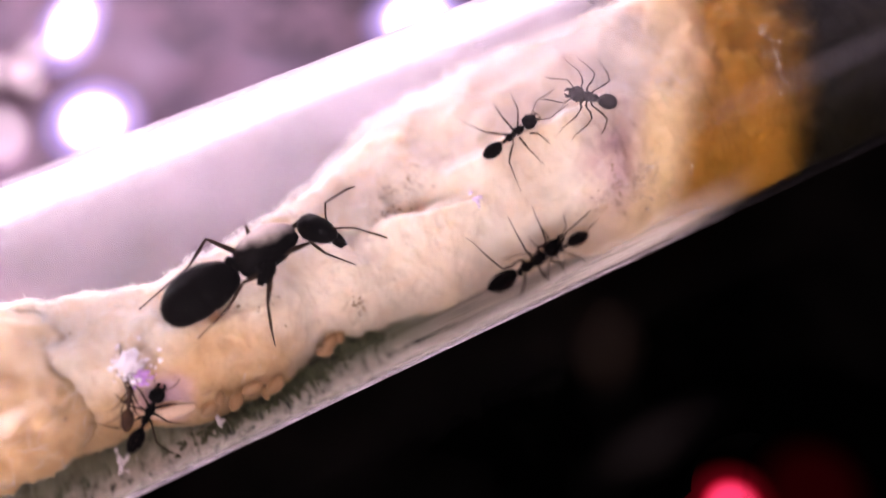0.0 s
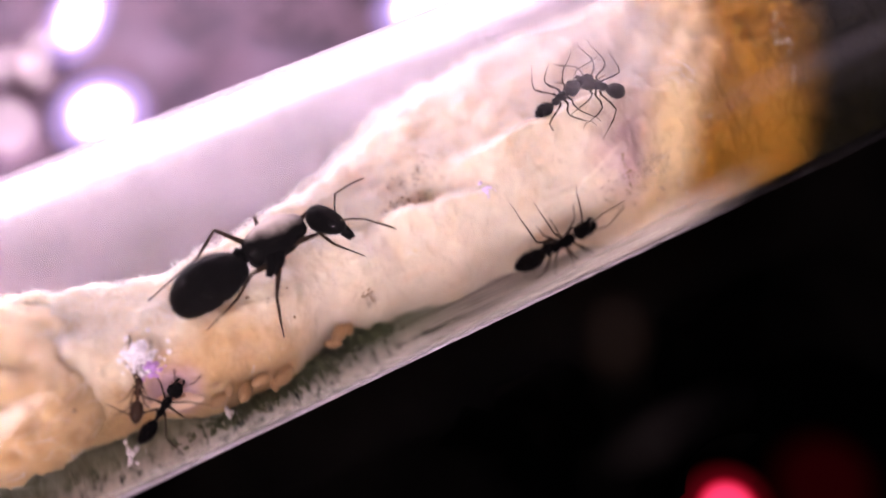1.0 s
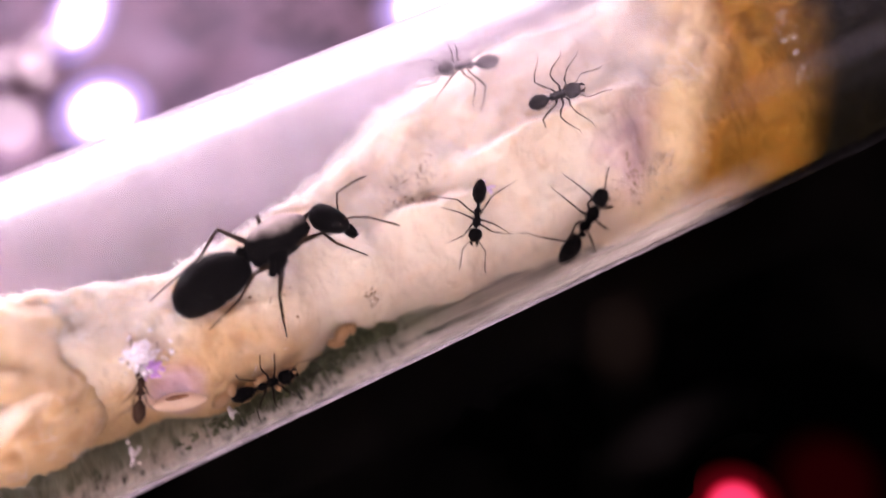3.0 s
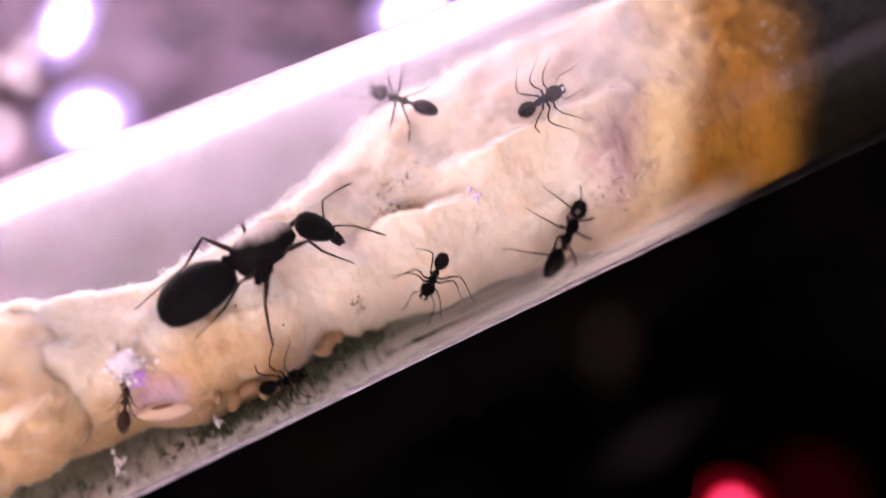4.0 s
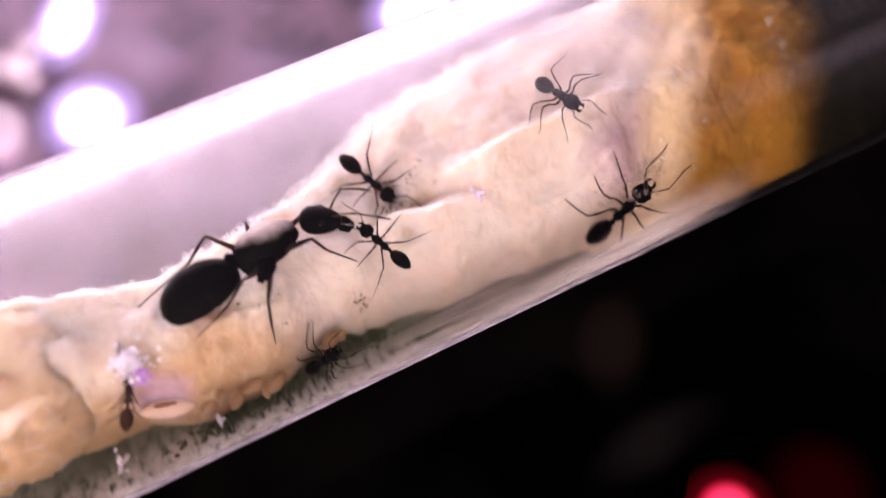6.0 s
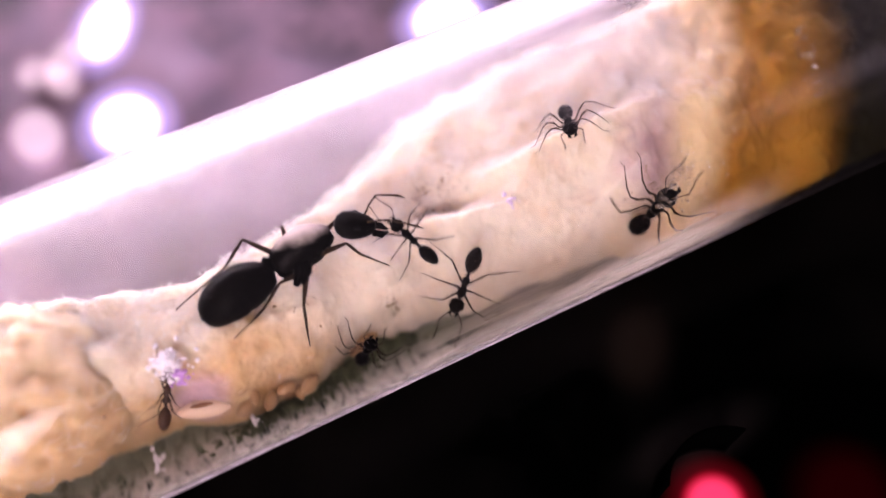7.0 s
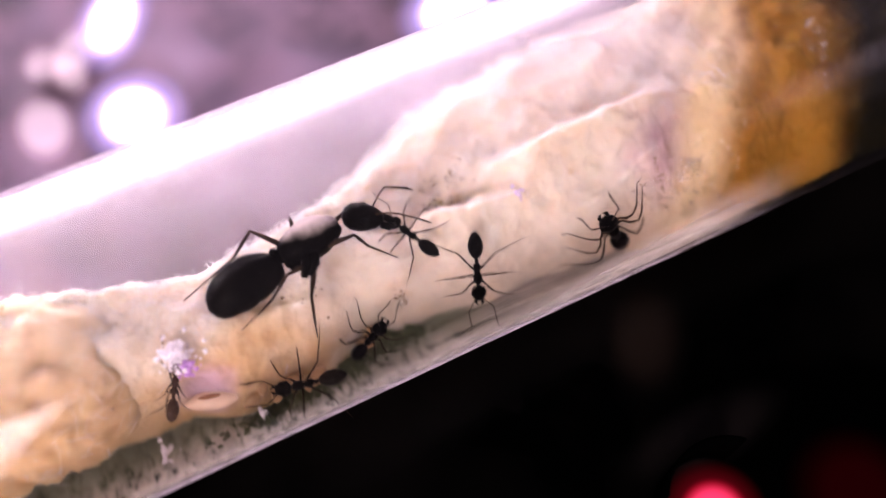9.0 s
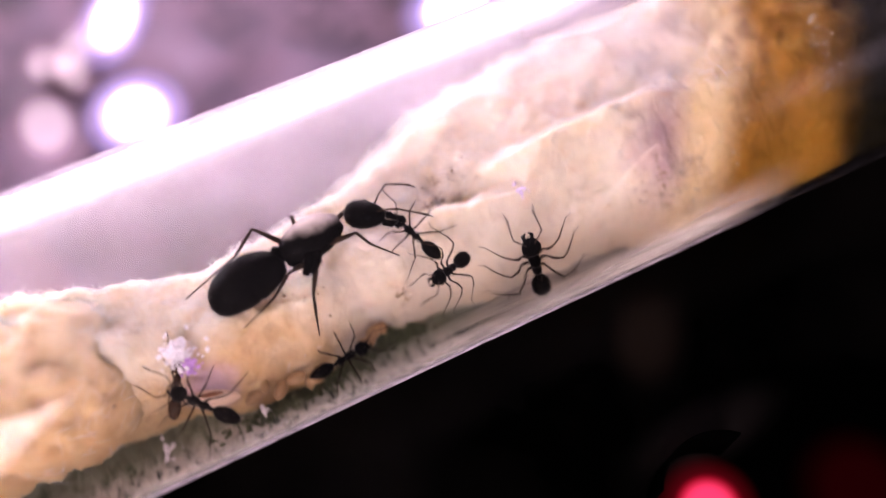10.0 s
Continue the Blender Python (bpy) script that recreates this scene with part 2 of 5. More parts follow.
def table_material():
    n = Nodes("black_gloss_table")
    # blurred reflections in the gloss, painted as brownish patches and streaks
    reflection_patch = n.ramp(n.noise(38, 4, 0.6), [(0.55, (0, 0, 0)), (0.75, (1, 1, 1))])
    reflection_streak = n.ramp(n.noise(60, 3, 0.6, n.add("ShaderNodeMapping", {"Vector": n.coord, "Rotation": (0, 0, -0.35), "Scale": (0.25, 1, 1)}).outputs[0]), [(0.55, (0, 0, 0)), (0.7, (0.6, 0.6, 0.6))])
    col = n.mix(n.mix(1.0, reflection_patch, reflection_streak, "SCREEN"), (0.0002, 0.0002, 0.0002), (0.006, 0.005, 0.0045))
    # one long greyish streak beside the tube: the cloth's reflection, painted
    local = n.add("ShaderNodeMapping", {"Vector": n.coord, "Location": (0.0192, -0.0156, 0), "Rotation": (0, 0, 0.011), "Scale": (0.0056, 0.0021, 1)}, vector_type="TEXTURE").outputs[0]
    far = n.add("ShaderNodeVectorMath", {0: local}, operation="LENGTH").outputs["Value"]
    streak = n.add("ShaderNodeMapRange", {"Value": far, "From Min": 0.15, "From Max": 1.1, "To Min": 0.65, "To Max": 0.0}, interpolation_type="SMOOTHERSTEP").outputs[0]
    col = n.mix(streak, col, n.mix(n.noise(400, 4), (0.030, 0.025, 0.026), (0.018, 0.015, 0.013)))
    # a brown blot painted for the tube's reflection
    local = n.add("ShaderNodeMapping", {"Vector": n.coord, "Location": (0.0192, -0.0097, 0), "Rotation": (0, 0, 0.9), "Scale": (0.0036, 0.0026, 1)}, vector_type="TEXTURE").outputs[0]
    far = n.add("ShaderNodeVectorMath", {0: local}, operation="LENGTH").outputs["Value"]
    reflection_blot = n.add("ShaderNodeMapRange", {"Value": far, "From Min": 0.15, "From Max": 1.1, "To Min": 0.5, "To Max": 0.0}, interpolation_type="SMOOTHERSTEP").outputs[0]
    col = n.mix(reflection_blot, col, (0.030, 0.021, 0.016))
    p = n.add("ShaderNodeBsdfPrincipled", {"Base Color": col, "Roughness": 0.14, "Specular IOR Level": 0.02})
    return n.surface(p.outputs[0])


TABLE = table_material()


def frosted_led(name, core, rim, strength, halo=0.22):
    """Frosted resin: bright over the die in the middle, a weaker tinted lens halo painted out to its rim."""
    n = Nodes(name)
    far = n.add("ShaderNodeVectorMath", {0: n.add("ShaderNodeMapping", {"Vector": n.coord, "Scale": (1000, 1000, 0)}).outputs[0]}, operation="LENGTH").outputs["Value"]
    s = n.add("ShaderNodeMapRange", {"Value": far, "From Min": 0.28, "From Max": 0.64, "To Min": strength, "To Max": 0.0}, interpolation_type="SMOOTHSTEP").outputs[0]
    h = n.add("ShaderNodeMapRange", {"Value": far, "From Min": 0.36, "From Max": 1.0, "To Min": halo, "To Max": 0.0}, interpolation_type="SMOOTHSTEP").outputs[0]
    col = n.mix(n.ramp(far, [(0.40, (0, 0, 0)), (0.56, (1, 1, 1))]), core, rim)
    e = n.add("ShaderNodeEmission", {"Color": col, "Strength": n.add("ShaderNodeMath", {0: s, 1: h}, operation="ADD").outputs[0]}).outputs[0]
    clear = n.add("ShaderNodeBsdfTransparent").outputs[0]
    return n.surface(n.add("ShaderNodeAddShader", {0: e, 1: clear}).outputs[0])


LED_WHITE = frosted_led("white_led", (1.0, 0.95, 1.0), (0.52, 0.44, 1.0), 1.5, 0.50)
LED_DIM = frosted_led("dim_led", (1.0, 0.82, 0.88), (1.0, 0.66, 0.8), 0.26, 0.05)
# red lens ghosts, built as glowing domes
GHOST_RED = frosted_led("red_ghost_glow", (1.0, 0.05, 0.13), (1.0, 0.02, 0.05), 0.62, 0.05)
GHOST_RED_DIM = frosted_led("dim_red_ghost_glow", (1.0, 0.01, 0.04), (1.0, 0.01, 0.03), 0.002, 0.004)


def lamp_material():
    """A diffuser that glows most near its lower edge, where its row of lamps sits."""
    n = Nodes("lamp_panel")
    up = n.add("ShaderNodeSeparateXYZ", {"Vector": n.coord}).outputs["Z"]
    s = n.add("ShaderNodeMapRange", {"Value": up, "From Min": 0.008, "From Max": 0.045, "To Min": 20.0, "To Max": 0.4}, interpolation_type="SMOOTHSTEP").outputs[0]
    return n.surface(n.add("ShaderNodeEmission", {"Color": (1.0, 0.94, 1.0, 1), "Strength": s}).outputs[0])


LAMP_GLOW = lamp_material()
MATT_BLACK = plain("matt_black", (0.0006, 0.0006, 0.0006), 0.95, spec=0.0)
LAMP_BODY = plain("lamp_housing", (0.05, 0.05, 0.055), 0.4)
LARVA = plain("larva_skin", (0.85, 0.62, 0.45), 0.3, vary=0.1)
PUPA = plain("pupa_skin", (0.42, 0.25, 0.12), 0.35, vary=0.25)
GUT = plain("larva_gut", (0.30, 0.12, 0.05), 0.5)


def thorax_material():
    """Black cuticle with the light reflected off its back painted a dull tan."""
    n = Nodes("backlit_cuticle")
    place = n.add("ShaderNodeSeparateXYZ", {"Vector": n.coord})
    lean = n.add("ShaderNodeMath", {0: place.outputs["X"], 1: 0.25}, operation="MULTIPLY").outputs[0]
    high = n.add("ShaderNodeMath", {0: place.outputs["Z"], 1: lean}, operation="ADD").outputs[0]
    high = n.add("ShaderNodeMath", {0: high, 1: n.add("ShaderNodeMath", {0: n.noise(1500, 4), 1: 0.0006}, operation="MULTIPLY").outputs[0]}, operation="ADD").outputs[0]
    back_light = n.add("ShaderNodeMapRange", {"Value": high, "From Min": 0.0008, "From Max": 0.0015}, interpolation_type="SMOOTHSTEP").outputs[0]
    col = n.mix(back_light, (0.0025, 0.002, 0.0018), n.mix(n.noise(2500, 3), (0.76, 0.67, 0.64), (0.50, 0.42, 0.38)))
    rough = n.add("ShaderNodeMapRange", {"Value": back_light, "To Min": 0.25, "To Max": 0.7}).outputs[0]
    return n.surface(n.add("ShaderNodeBsdfPrincipled", {"Base Color": col, "Roughness": rough, "Specular IOR Level": 0.03, "Normal": n.bump(n.noise(7000, 3), 0.3, 0.00006)}).outputs[0])


THORAX = thorax_material()
SLUDGE = plain("olive_grain", (0.095, 0.115, 0.050), 0.35, vary=0.6, scale=2500, bump=0.3)
DEBRIS = plain("brown_grain", (0.28, 0.19, 0.11), 0.6, vary=0.5, scale=4000)
VIOLET_GLINT = plain("violet_glint", (0.70, 0.38, 0.85), 0.25, vary=0.15)
LILAC_GLINT = plain("lilac_glint", (0.74, 0.62, 0.86), 0.4, vary=0.1)
WATER = glass_drop()
CRUMB = plain("white_crumb", (0.9, 0.86, 0.92), 0.35, vary=0.1)


def sheet_material():
    n = Nodes("mauve_cloth")
    big, mid, fine = n.noise(70, 2), n.noise(230, 3), n.noise(3000, 3)
    col = n.ramp(big, [(0.34, (0.010, 0.006, 0.009)), (0.5, (0.068, 0.045, 0.070)), (0.66, (0.20, 0.14, 0.20))])
    col = n.mix(n.ramp(mid, [(0.4, (0, 0, 0)), (0.7, (0.6, 0.6, 0.6))]), col, (0.15, 0.085, 0.12))
    p = n.add("ShaderNodeBsdfPrincipled", {"Base Color": col, "Roughness": 0.8, "Specular IOR Level": 0.2, "Normal": n.bump(fine, 0.2, 0.0001)})
    return n.surface(p.outputs[0])


SHEET = sheet_material()


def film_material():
    n = Nodes("wall_light")
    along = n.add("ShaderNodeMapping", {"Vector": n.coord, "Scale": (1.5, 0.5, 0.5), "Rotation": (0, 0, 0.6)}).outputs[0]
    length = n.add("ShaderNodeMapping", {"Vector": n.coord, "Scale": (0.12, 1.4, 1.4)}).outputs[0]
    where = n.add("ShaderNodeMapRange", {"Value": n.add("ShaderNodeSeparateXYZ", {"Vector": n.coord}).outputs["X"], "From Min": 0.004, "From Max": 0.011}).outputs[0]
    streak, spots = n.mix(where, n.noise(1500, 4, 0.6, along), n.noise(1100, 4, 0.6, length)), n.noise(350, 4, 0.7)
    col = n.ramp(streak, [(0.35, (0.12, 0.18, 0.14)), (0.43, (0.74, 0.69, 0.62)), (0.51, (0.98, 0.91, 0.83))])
    # green low down, light in the glass painted pale above, cream beside the folds
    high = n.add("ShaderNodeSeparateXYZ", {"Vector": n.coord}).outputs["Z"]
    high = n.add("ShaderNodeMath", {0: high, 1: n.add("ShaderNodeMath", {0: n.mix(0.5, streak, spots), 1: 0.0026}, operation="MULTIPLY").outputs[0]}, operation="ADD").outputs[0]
    low_green = n.add("ShaderNodeMapRange", {"Value": high, "From Min": 0.0024, "From Max": 0.0040, "To Min": 0.85, "To Max": 0.0}, interpolation_type="SMOOTHSTEP").outputs[0]
    cream_end = n.add("ShaderNodeMapRange", {"Value": n.add("ShaderNodeSeparateXYZ", {"Vector": n.coord}).outputs["X"], "From Min": 0.009, "From Max": 0.014}).outputs[0]
    low_green = n.mix(cream_end, low_green, (0.0, 0.0, 0.0))
    col = n.mix(low_green, n.mix(n.mix(1.0, cream_end, (0.6, 0.6, 0.6), "MULTIPLY"), col, (0.95, 0.84, 0.76)), n.mix(spots, (0.22, 0.27, 0.16), (0.62, 0.68, 0.48)))
    # striped reflections painted as dark teal ticks across the near wall, lengthwise further along
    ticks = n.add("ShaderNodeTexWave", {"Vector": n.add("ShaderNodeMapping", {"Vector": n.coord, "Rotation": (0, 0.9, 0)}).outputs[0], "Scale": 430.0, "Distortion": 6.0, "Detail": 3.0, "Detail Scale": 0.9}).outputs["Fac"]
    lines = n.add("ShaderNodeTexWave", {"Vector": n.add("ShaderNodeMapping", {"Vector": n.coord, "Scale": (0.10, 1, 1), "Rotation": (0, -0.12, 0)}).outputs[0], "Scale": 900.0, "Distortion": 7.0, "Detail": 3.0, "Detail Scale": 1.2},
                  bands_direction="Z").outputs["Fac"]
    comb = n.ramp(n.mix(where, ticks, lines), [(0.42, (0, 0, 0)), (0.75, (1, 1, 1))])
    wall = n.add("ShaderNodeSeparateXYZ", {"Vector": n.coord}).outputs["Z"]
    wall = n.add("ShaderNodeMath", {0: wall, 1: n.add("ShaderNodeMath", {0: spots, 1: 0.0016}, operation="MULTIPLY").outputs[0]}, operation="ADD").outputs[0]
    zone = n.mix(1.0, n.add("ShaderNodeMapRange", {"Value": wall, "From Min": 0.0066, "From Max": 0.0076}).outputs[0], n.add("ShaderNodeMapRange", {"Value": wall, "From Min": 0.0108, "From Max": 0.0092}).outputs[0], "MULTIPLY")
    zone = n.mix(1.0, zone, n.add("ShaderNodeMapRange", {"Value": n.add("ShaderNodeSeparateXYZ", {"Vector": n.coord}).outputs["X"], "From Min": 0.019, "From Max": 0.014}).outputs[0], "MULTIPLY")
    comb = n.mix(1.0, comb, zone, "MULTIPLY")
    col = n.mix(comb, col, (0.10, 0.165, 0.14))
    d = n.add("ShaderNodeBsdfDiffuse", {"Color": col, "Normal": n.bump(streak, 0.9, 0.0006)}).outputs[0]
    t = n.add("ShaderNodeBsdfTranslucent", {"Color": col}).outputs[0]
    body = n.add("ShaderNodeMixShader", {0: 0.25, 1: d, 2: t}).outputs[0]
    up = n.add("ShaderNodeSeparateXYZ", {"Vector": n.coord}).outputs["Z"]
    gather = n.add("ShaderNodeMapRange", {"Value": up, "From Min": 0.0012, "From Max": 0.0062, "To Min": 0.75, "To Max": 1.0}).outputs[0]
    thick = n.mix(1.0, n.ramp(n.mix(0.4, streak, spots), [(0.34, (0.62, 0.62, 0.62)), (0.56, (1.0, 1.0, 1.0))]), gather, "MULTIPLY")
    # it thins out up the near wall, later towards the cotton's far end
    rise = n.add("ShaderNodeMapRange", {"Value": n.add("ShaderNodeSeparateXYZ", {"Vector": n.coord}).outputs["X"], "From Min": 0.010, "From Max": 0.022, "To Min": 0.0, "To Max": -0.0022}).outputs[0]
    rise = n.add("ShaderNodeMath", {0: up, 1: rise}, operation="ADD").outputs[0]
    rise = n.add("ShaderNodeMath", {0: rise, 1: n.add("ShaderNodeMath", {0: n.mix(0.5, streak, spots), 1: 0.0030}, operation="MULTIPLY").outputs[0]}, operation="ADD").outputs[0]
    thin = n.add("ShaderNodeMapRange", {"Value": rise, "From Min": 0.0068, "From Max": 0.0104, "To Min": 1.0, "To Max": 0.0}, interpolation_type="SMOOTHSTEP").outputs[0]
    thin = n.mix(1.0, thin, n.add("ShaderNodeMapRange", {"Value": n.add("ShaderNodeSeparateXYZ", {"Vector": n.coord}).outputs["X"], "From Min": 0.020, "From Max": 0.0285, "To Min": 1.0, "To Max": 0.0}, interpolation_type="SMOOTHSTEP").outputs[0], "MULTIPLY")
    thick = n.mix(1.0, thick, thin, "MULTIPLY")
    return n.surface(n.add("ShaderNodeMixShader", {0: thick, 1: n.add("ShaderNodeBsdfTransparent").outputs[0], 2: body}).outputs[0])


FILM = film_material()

# ---- mesh helpers ----


def part(name, bm, material, parent=None, label="", at=None, smooth=True):
    """Link a bmesh, built in metres, as one mesh object under its parent."""
    me = bpy.data.meshes.new(name)
    bmesh.ops.recalc_face_normals(bm, faces=bm.faces)
    bm.to_mesh(me)
    bm.free()
    me.materials.append(material)
    if smooth:
        me.shade_smooth()
    ob = new(name, me)
    if parent is not None:
        ob.parent = parent
    if at is not None:
        ob.matrix_basis = at
    return tagged(ob, label)


def tubes(bm, points, radii, sides=7):
    """Sweep a round section along points (mm) and close both ends."""
    points = [Vector(p) for p in points]
    rings = []
    side = None
    for i, p in enumerate(points):
        d = (points[min(i + 1, len(points) - 1)] - points[max(i - 1, 0)]).normalized()
        ref = side if side is not None else (Vector((0, 0, 1)) if abs(d.z) < 0.9 else Vector((1, 0, 0)))
        a = d.cross(ref).normalized()
        b = a.cross(d).normalized()
        side = b
        ring = []
        for k in range(sides):
            w = 2 * math.pi * k / sides
            ring.append(bm.verts.new((p + (a * math.cos(w) + b * math.sin(w)) * radii[i]) * MM))
        rings.append(ring)
    for r, s in zip(rings, rings[1:]):
        for k in range(sides):
            bm.faces.new((r[k], r[(k + 1) % sides], s[(k + 1) % sides], s[k]))
    bm.faces.new(rings[0][::-1])
    bm.faces.new(rings[-1])
    return bm


def lathe(profile, squash=(1, 1), sides=20, bend=0.0):
    """A body along x from (x, radius) pairs (mm), squashed in y and z, its axis bent down by bend."""
    bm = bmesh.new()
    x0, x1 = profile[0][0], profile[-1][0]
    rings = []
    for x, r in profile:
        s = (x - x0) / (x1 - x0)
        drop = -bend * 4 * (s - 0.5) ** 2
        rings.append([bm.verts.new((x * MM, r * squash[0] * math.cos(2 * math.pi * k / sides) * MM,
                                    (r * squash[1] * math.sin(2 * math.pi * k / sides) + drop) * MM)) for k in range(sides)])
    for a, b in zip(rings, rings[1:]):
        for k in range(sides):
            bm.faces.new((a[k], a[(k + 1) % sides], b[(k + 1) % sides], b[k]))
    bm.faces.new(rings[0][::-1])
    bm.faces.new(rings[-1])
    return bm


def oval(x0, x1, r, n=14, blunt=0.5, front=0.06, power=0.52):
    """Profile of an egg from x0 to x1; blunt moves its widest place."""
    out = []
    for i in range(n + 1):
        s = i / n
        w = s ** (math.log(0.5) / math.log(min(max(blunt, 0.2), 0.8)))
        out.append((x0 + (x1 - x0) * s, max(r * math.sin(math.pi * w) ** power, front * r)))
    return out


def box(bm, x0, y0, z0, x1, y1, z1):
    r = bmesh.ops.create_cube(bm, size=1)
    for v in r["verts"]:
        v.co = Vector(((x0 + x1) / 2 + v.co.x * (x1 - x0), (y0 + y1) / 2 + v.co.y * (y1 - y0), (z0 + z1) / 2 + v.co.z * (z1 - z0))) * MM
    return bm


def anchor(name, at, label, category, group=""):
    ob = new(name)
    ob.empty_display_size = 0.002
    ob.matrix_basis = at
    return tagged(ob, label, category, group)


# ---- the cotton bed's shape ----
# The cotton bed's outline along the tube (mm): back edge, front edge and crest height.
BED_X = np.array([-12.0, -8.5, -6.0, -2.0, 2.7, 6.4, 10.0, 12.0, 14.4, 18.0, 23.0, 47.0])
BED_BACK = np.array([4.9, 4.4, 3.6, 2.7, 3.6, 4.4, 6.0, 6.8, 7.0, 7.1, 7.1, 7.1])
FRONT_X = np.array([-12.0, -7.5, -5.0, -1.5, 1.5, 3.0, 5.0, 9.0, 12.2, 15.0, 17.5, 20.0, 23.5, 26.0, 47.0])
BED_FRONT = np.array([-3.0, -2.8, -3.4, -4.6, -4.5, -4.0, -3.3, -3.8, -4.2, -4.2, -4.5, -5.5, -6.6, -7.0, -7.05])
CREST_X = np.array([-12.0, -8.0, -5.0, 0.0, 5.0, 9.0, 13.0, 18.0, 22.0, 26.0, 30.0, 47.0])
CREST = np.array([8.2, 8.0, 7.6, 7.2, 6.8, 6.6, 7.4, 8.3, 9.3, 10.0, 10.4, 10.6])
INNER = 7.4


def fold(x, y, ax, ay, bx, by, high, wide):
    """A soft ridge along the line from a to b."""
    dx, dy = bx - ax, by - ay
    s = np.clip(((x - ax) * dx + (y - ay) * dy) / (dx * dx + dy * dy), 0, 1)
    d2 = (x - ax - s * dx) ** 2 + (y - ay - s * dy) ** 2
    return high * np.exp(-np.sqrt(d2 + 0.02) * 1.25 / wide) * (0.35 + 0.65 * np.sin(np.pi * np.clip(s * 0.9 + 0.1, 0, 1)))


def ridge(x, y, ax, ay, bx, by, high):
    """A fold lying over towards the back: gentle in front, steep behind."""
    dx, dy = bx - ax, by - ay
    size = np.hypot(dx, dy)
    s = ((x - ax) * dx + (y - ay) * dy) / size ** 2
    d = ((y - ay) * dx - (x - ax) * dy) / size + 0.07 * np.sin(1.7 * x)
    side = np.where(d > 0, np.exp(-(d / 0.45) ** 1.5), np.exp(-(np.abs(d) / 1.5) ** 1.3))
    return high * side * np.exp(-np.clip(np.abs(s - 0.5) - 0.34, 0, 9) ** 2 * 30)


def lumps(x, y):
    return (0.30 * np.sin(0.9 * x + 1.3 * np.sin(0.7 * y + 0.4)) * np.cos(0.8 * y + 0.5 * x)
            + 0.12 * np.sin(1.9 * x - 1.1 * y + 1.0) * np.cos(1.7 * y + 0.6)
            + 0.04 * np.sin(3.3 * x + 2.1 * y) * np.sin(2.9 * y - 1.7 * x + 0.8))


def bed_height(x, y):
    """Height of the cotton bed's upper face at x, y (mm)."""
    back, front = np.interp(x, BED_X, BED_BACK), np.interp(x, FRONT_X, BED_FRONT)
    back = back + 0.10 * np.sin(1.37 * x + 1.6 * np.sin(0.83 * x)) + 0.06 * np.sin(3.7 * x + 2.3 * np.sin(1.1 * x))
    front = front + 0.20 * np.sin(1.3 * x + 2)
    u = np.clip((y - front) / (back - front), 0, 1)
    floor = 8 - np.sqrt(np.maximum(INNER ** 2 - y * y, 0.01))
    rise = np.sqrt(np.clip(1 - (1 - np.clip(u / 0.42, 0, 1)) ** 2, 0, 1)) * np.sqrt(np.clip(1 - (1 - np.clip((1 - u) / 0.22, 0, 1)) ** 2, 0, 1))
    top = np.interp(x, CREST_X, CREST) + lumps(x, y)
    top = top + fold(x, y, 14.5, 3.4, 24.0, 3.0, 0.7, 1.6) + ridge(x, y, 14.4, 0.2, 23.0, -0.6, 1.05)
    top = top + ridge(x, y, 9.8, -0.3, 15.6, -2.0, 0.8) + ridge(x, y, 15.6, -3.7, 22.0, -3.2, 0.9) - fold(x, y, 15.6, -2.5, 19.5, -2.3, 0.6, 0.8)
    top = top + fold(x, y, 0.0, -2.2, 13.0, -3.4, 1.5, 1.3) - fold(x, y, 7.0, 0.4, 15.0, -0.6, 0.9, 0.9)
    lid = 8 + np.sqrt(np.maximum(INNER ** 2 - y * y, 0.01)) - 0.15
    return np.minimum(floor + np.maximum(top - floor, 0.1) * rise, lid)


# ---- table, cloth and tube ----


def build_table():
    bm = bmesh.new()
    box(bm, -600, -400, -20, 600, 400, 0)
    bmesh.ops.bevel(bm, geom=bm.edges[:], offset=0.002, segments=2, affect="EDGES")
    tagged(part("table", bm, TABLE, smooth=False), "glossy black tabletop under the glass tube", "table", kind="structure")
    n = 90
    bm = bmesh.new()
    grid = {}
    for i in range(n + 1):
        for j in range(n + 1):
            x, y = -70 + 101 * i / n, 3.0 + 87 * j / n
            z = 0.35 + 0.10 * math.sin(0.4 * x + 0.3 * y) * min(1, j / 8) + 0.12 * noise.noise((x * 0.25, y * 0.25, 3)) * min(1, j / 8)
            grid[i, j] = bm.verts.new(Vector((x, y + 0.5 * math.sin(0.5 * x), max(z, 0.12))) * MM)
    for i in range(n):
        for j in range(n):
            bm.faces.new((grid[i, j], grid[i + 1, j], grid[i + 1, j + 1], grid[i, j + 1]))
    r = bmesh.ops.extrude_face_region(bm, geom=bm.faces[:])
    for v in r["geom"]:
        if isinstance(v, bmesh.types.BMVert):
            v.co.z = 0.02 * MM
    tagged(part("cloth", bm, SHEET), "mottled mauve-grey cloth lying on the table behind the tube", "cloth")


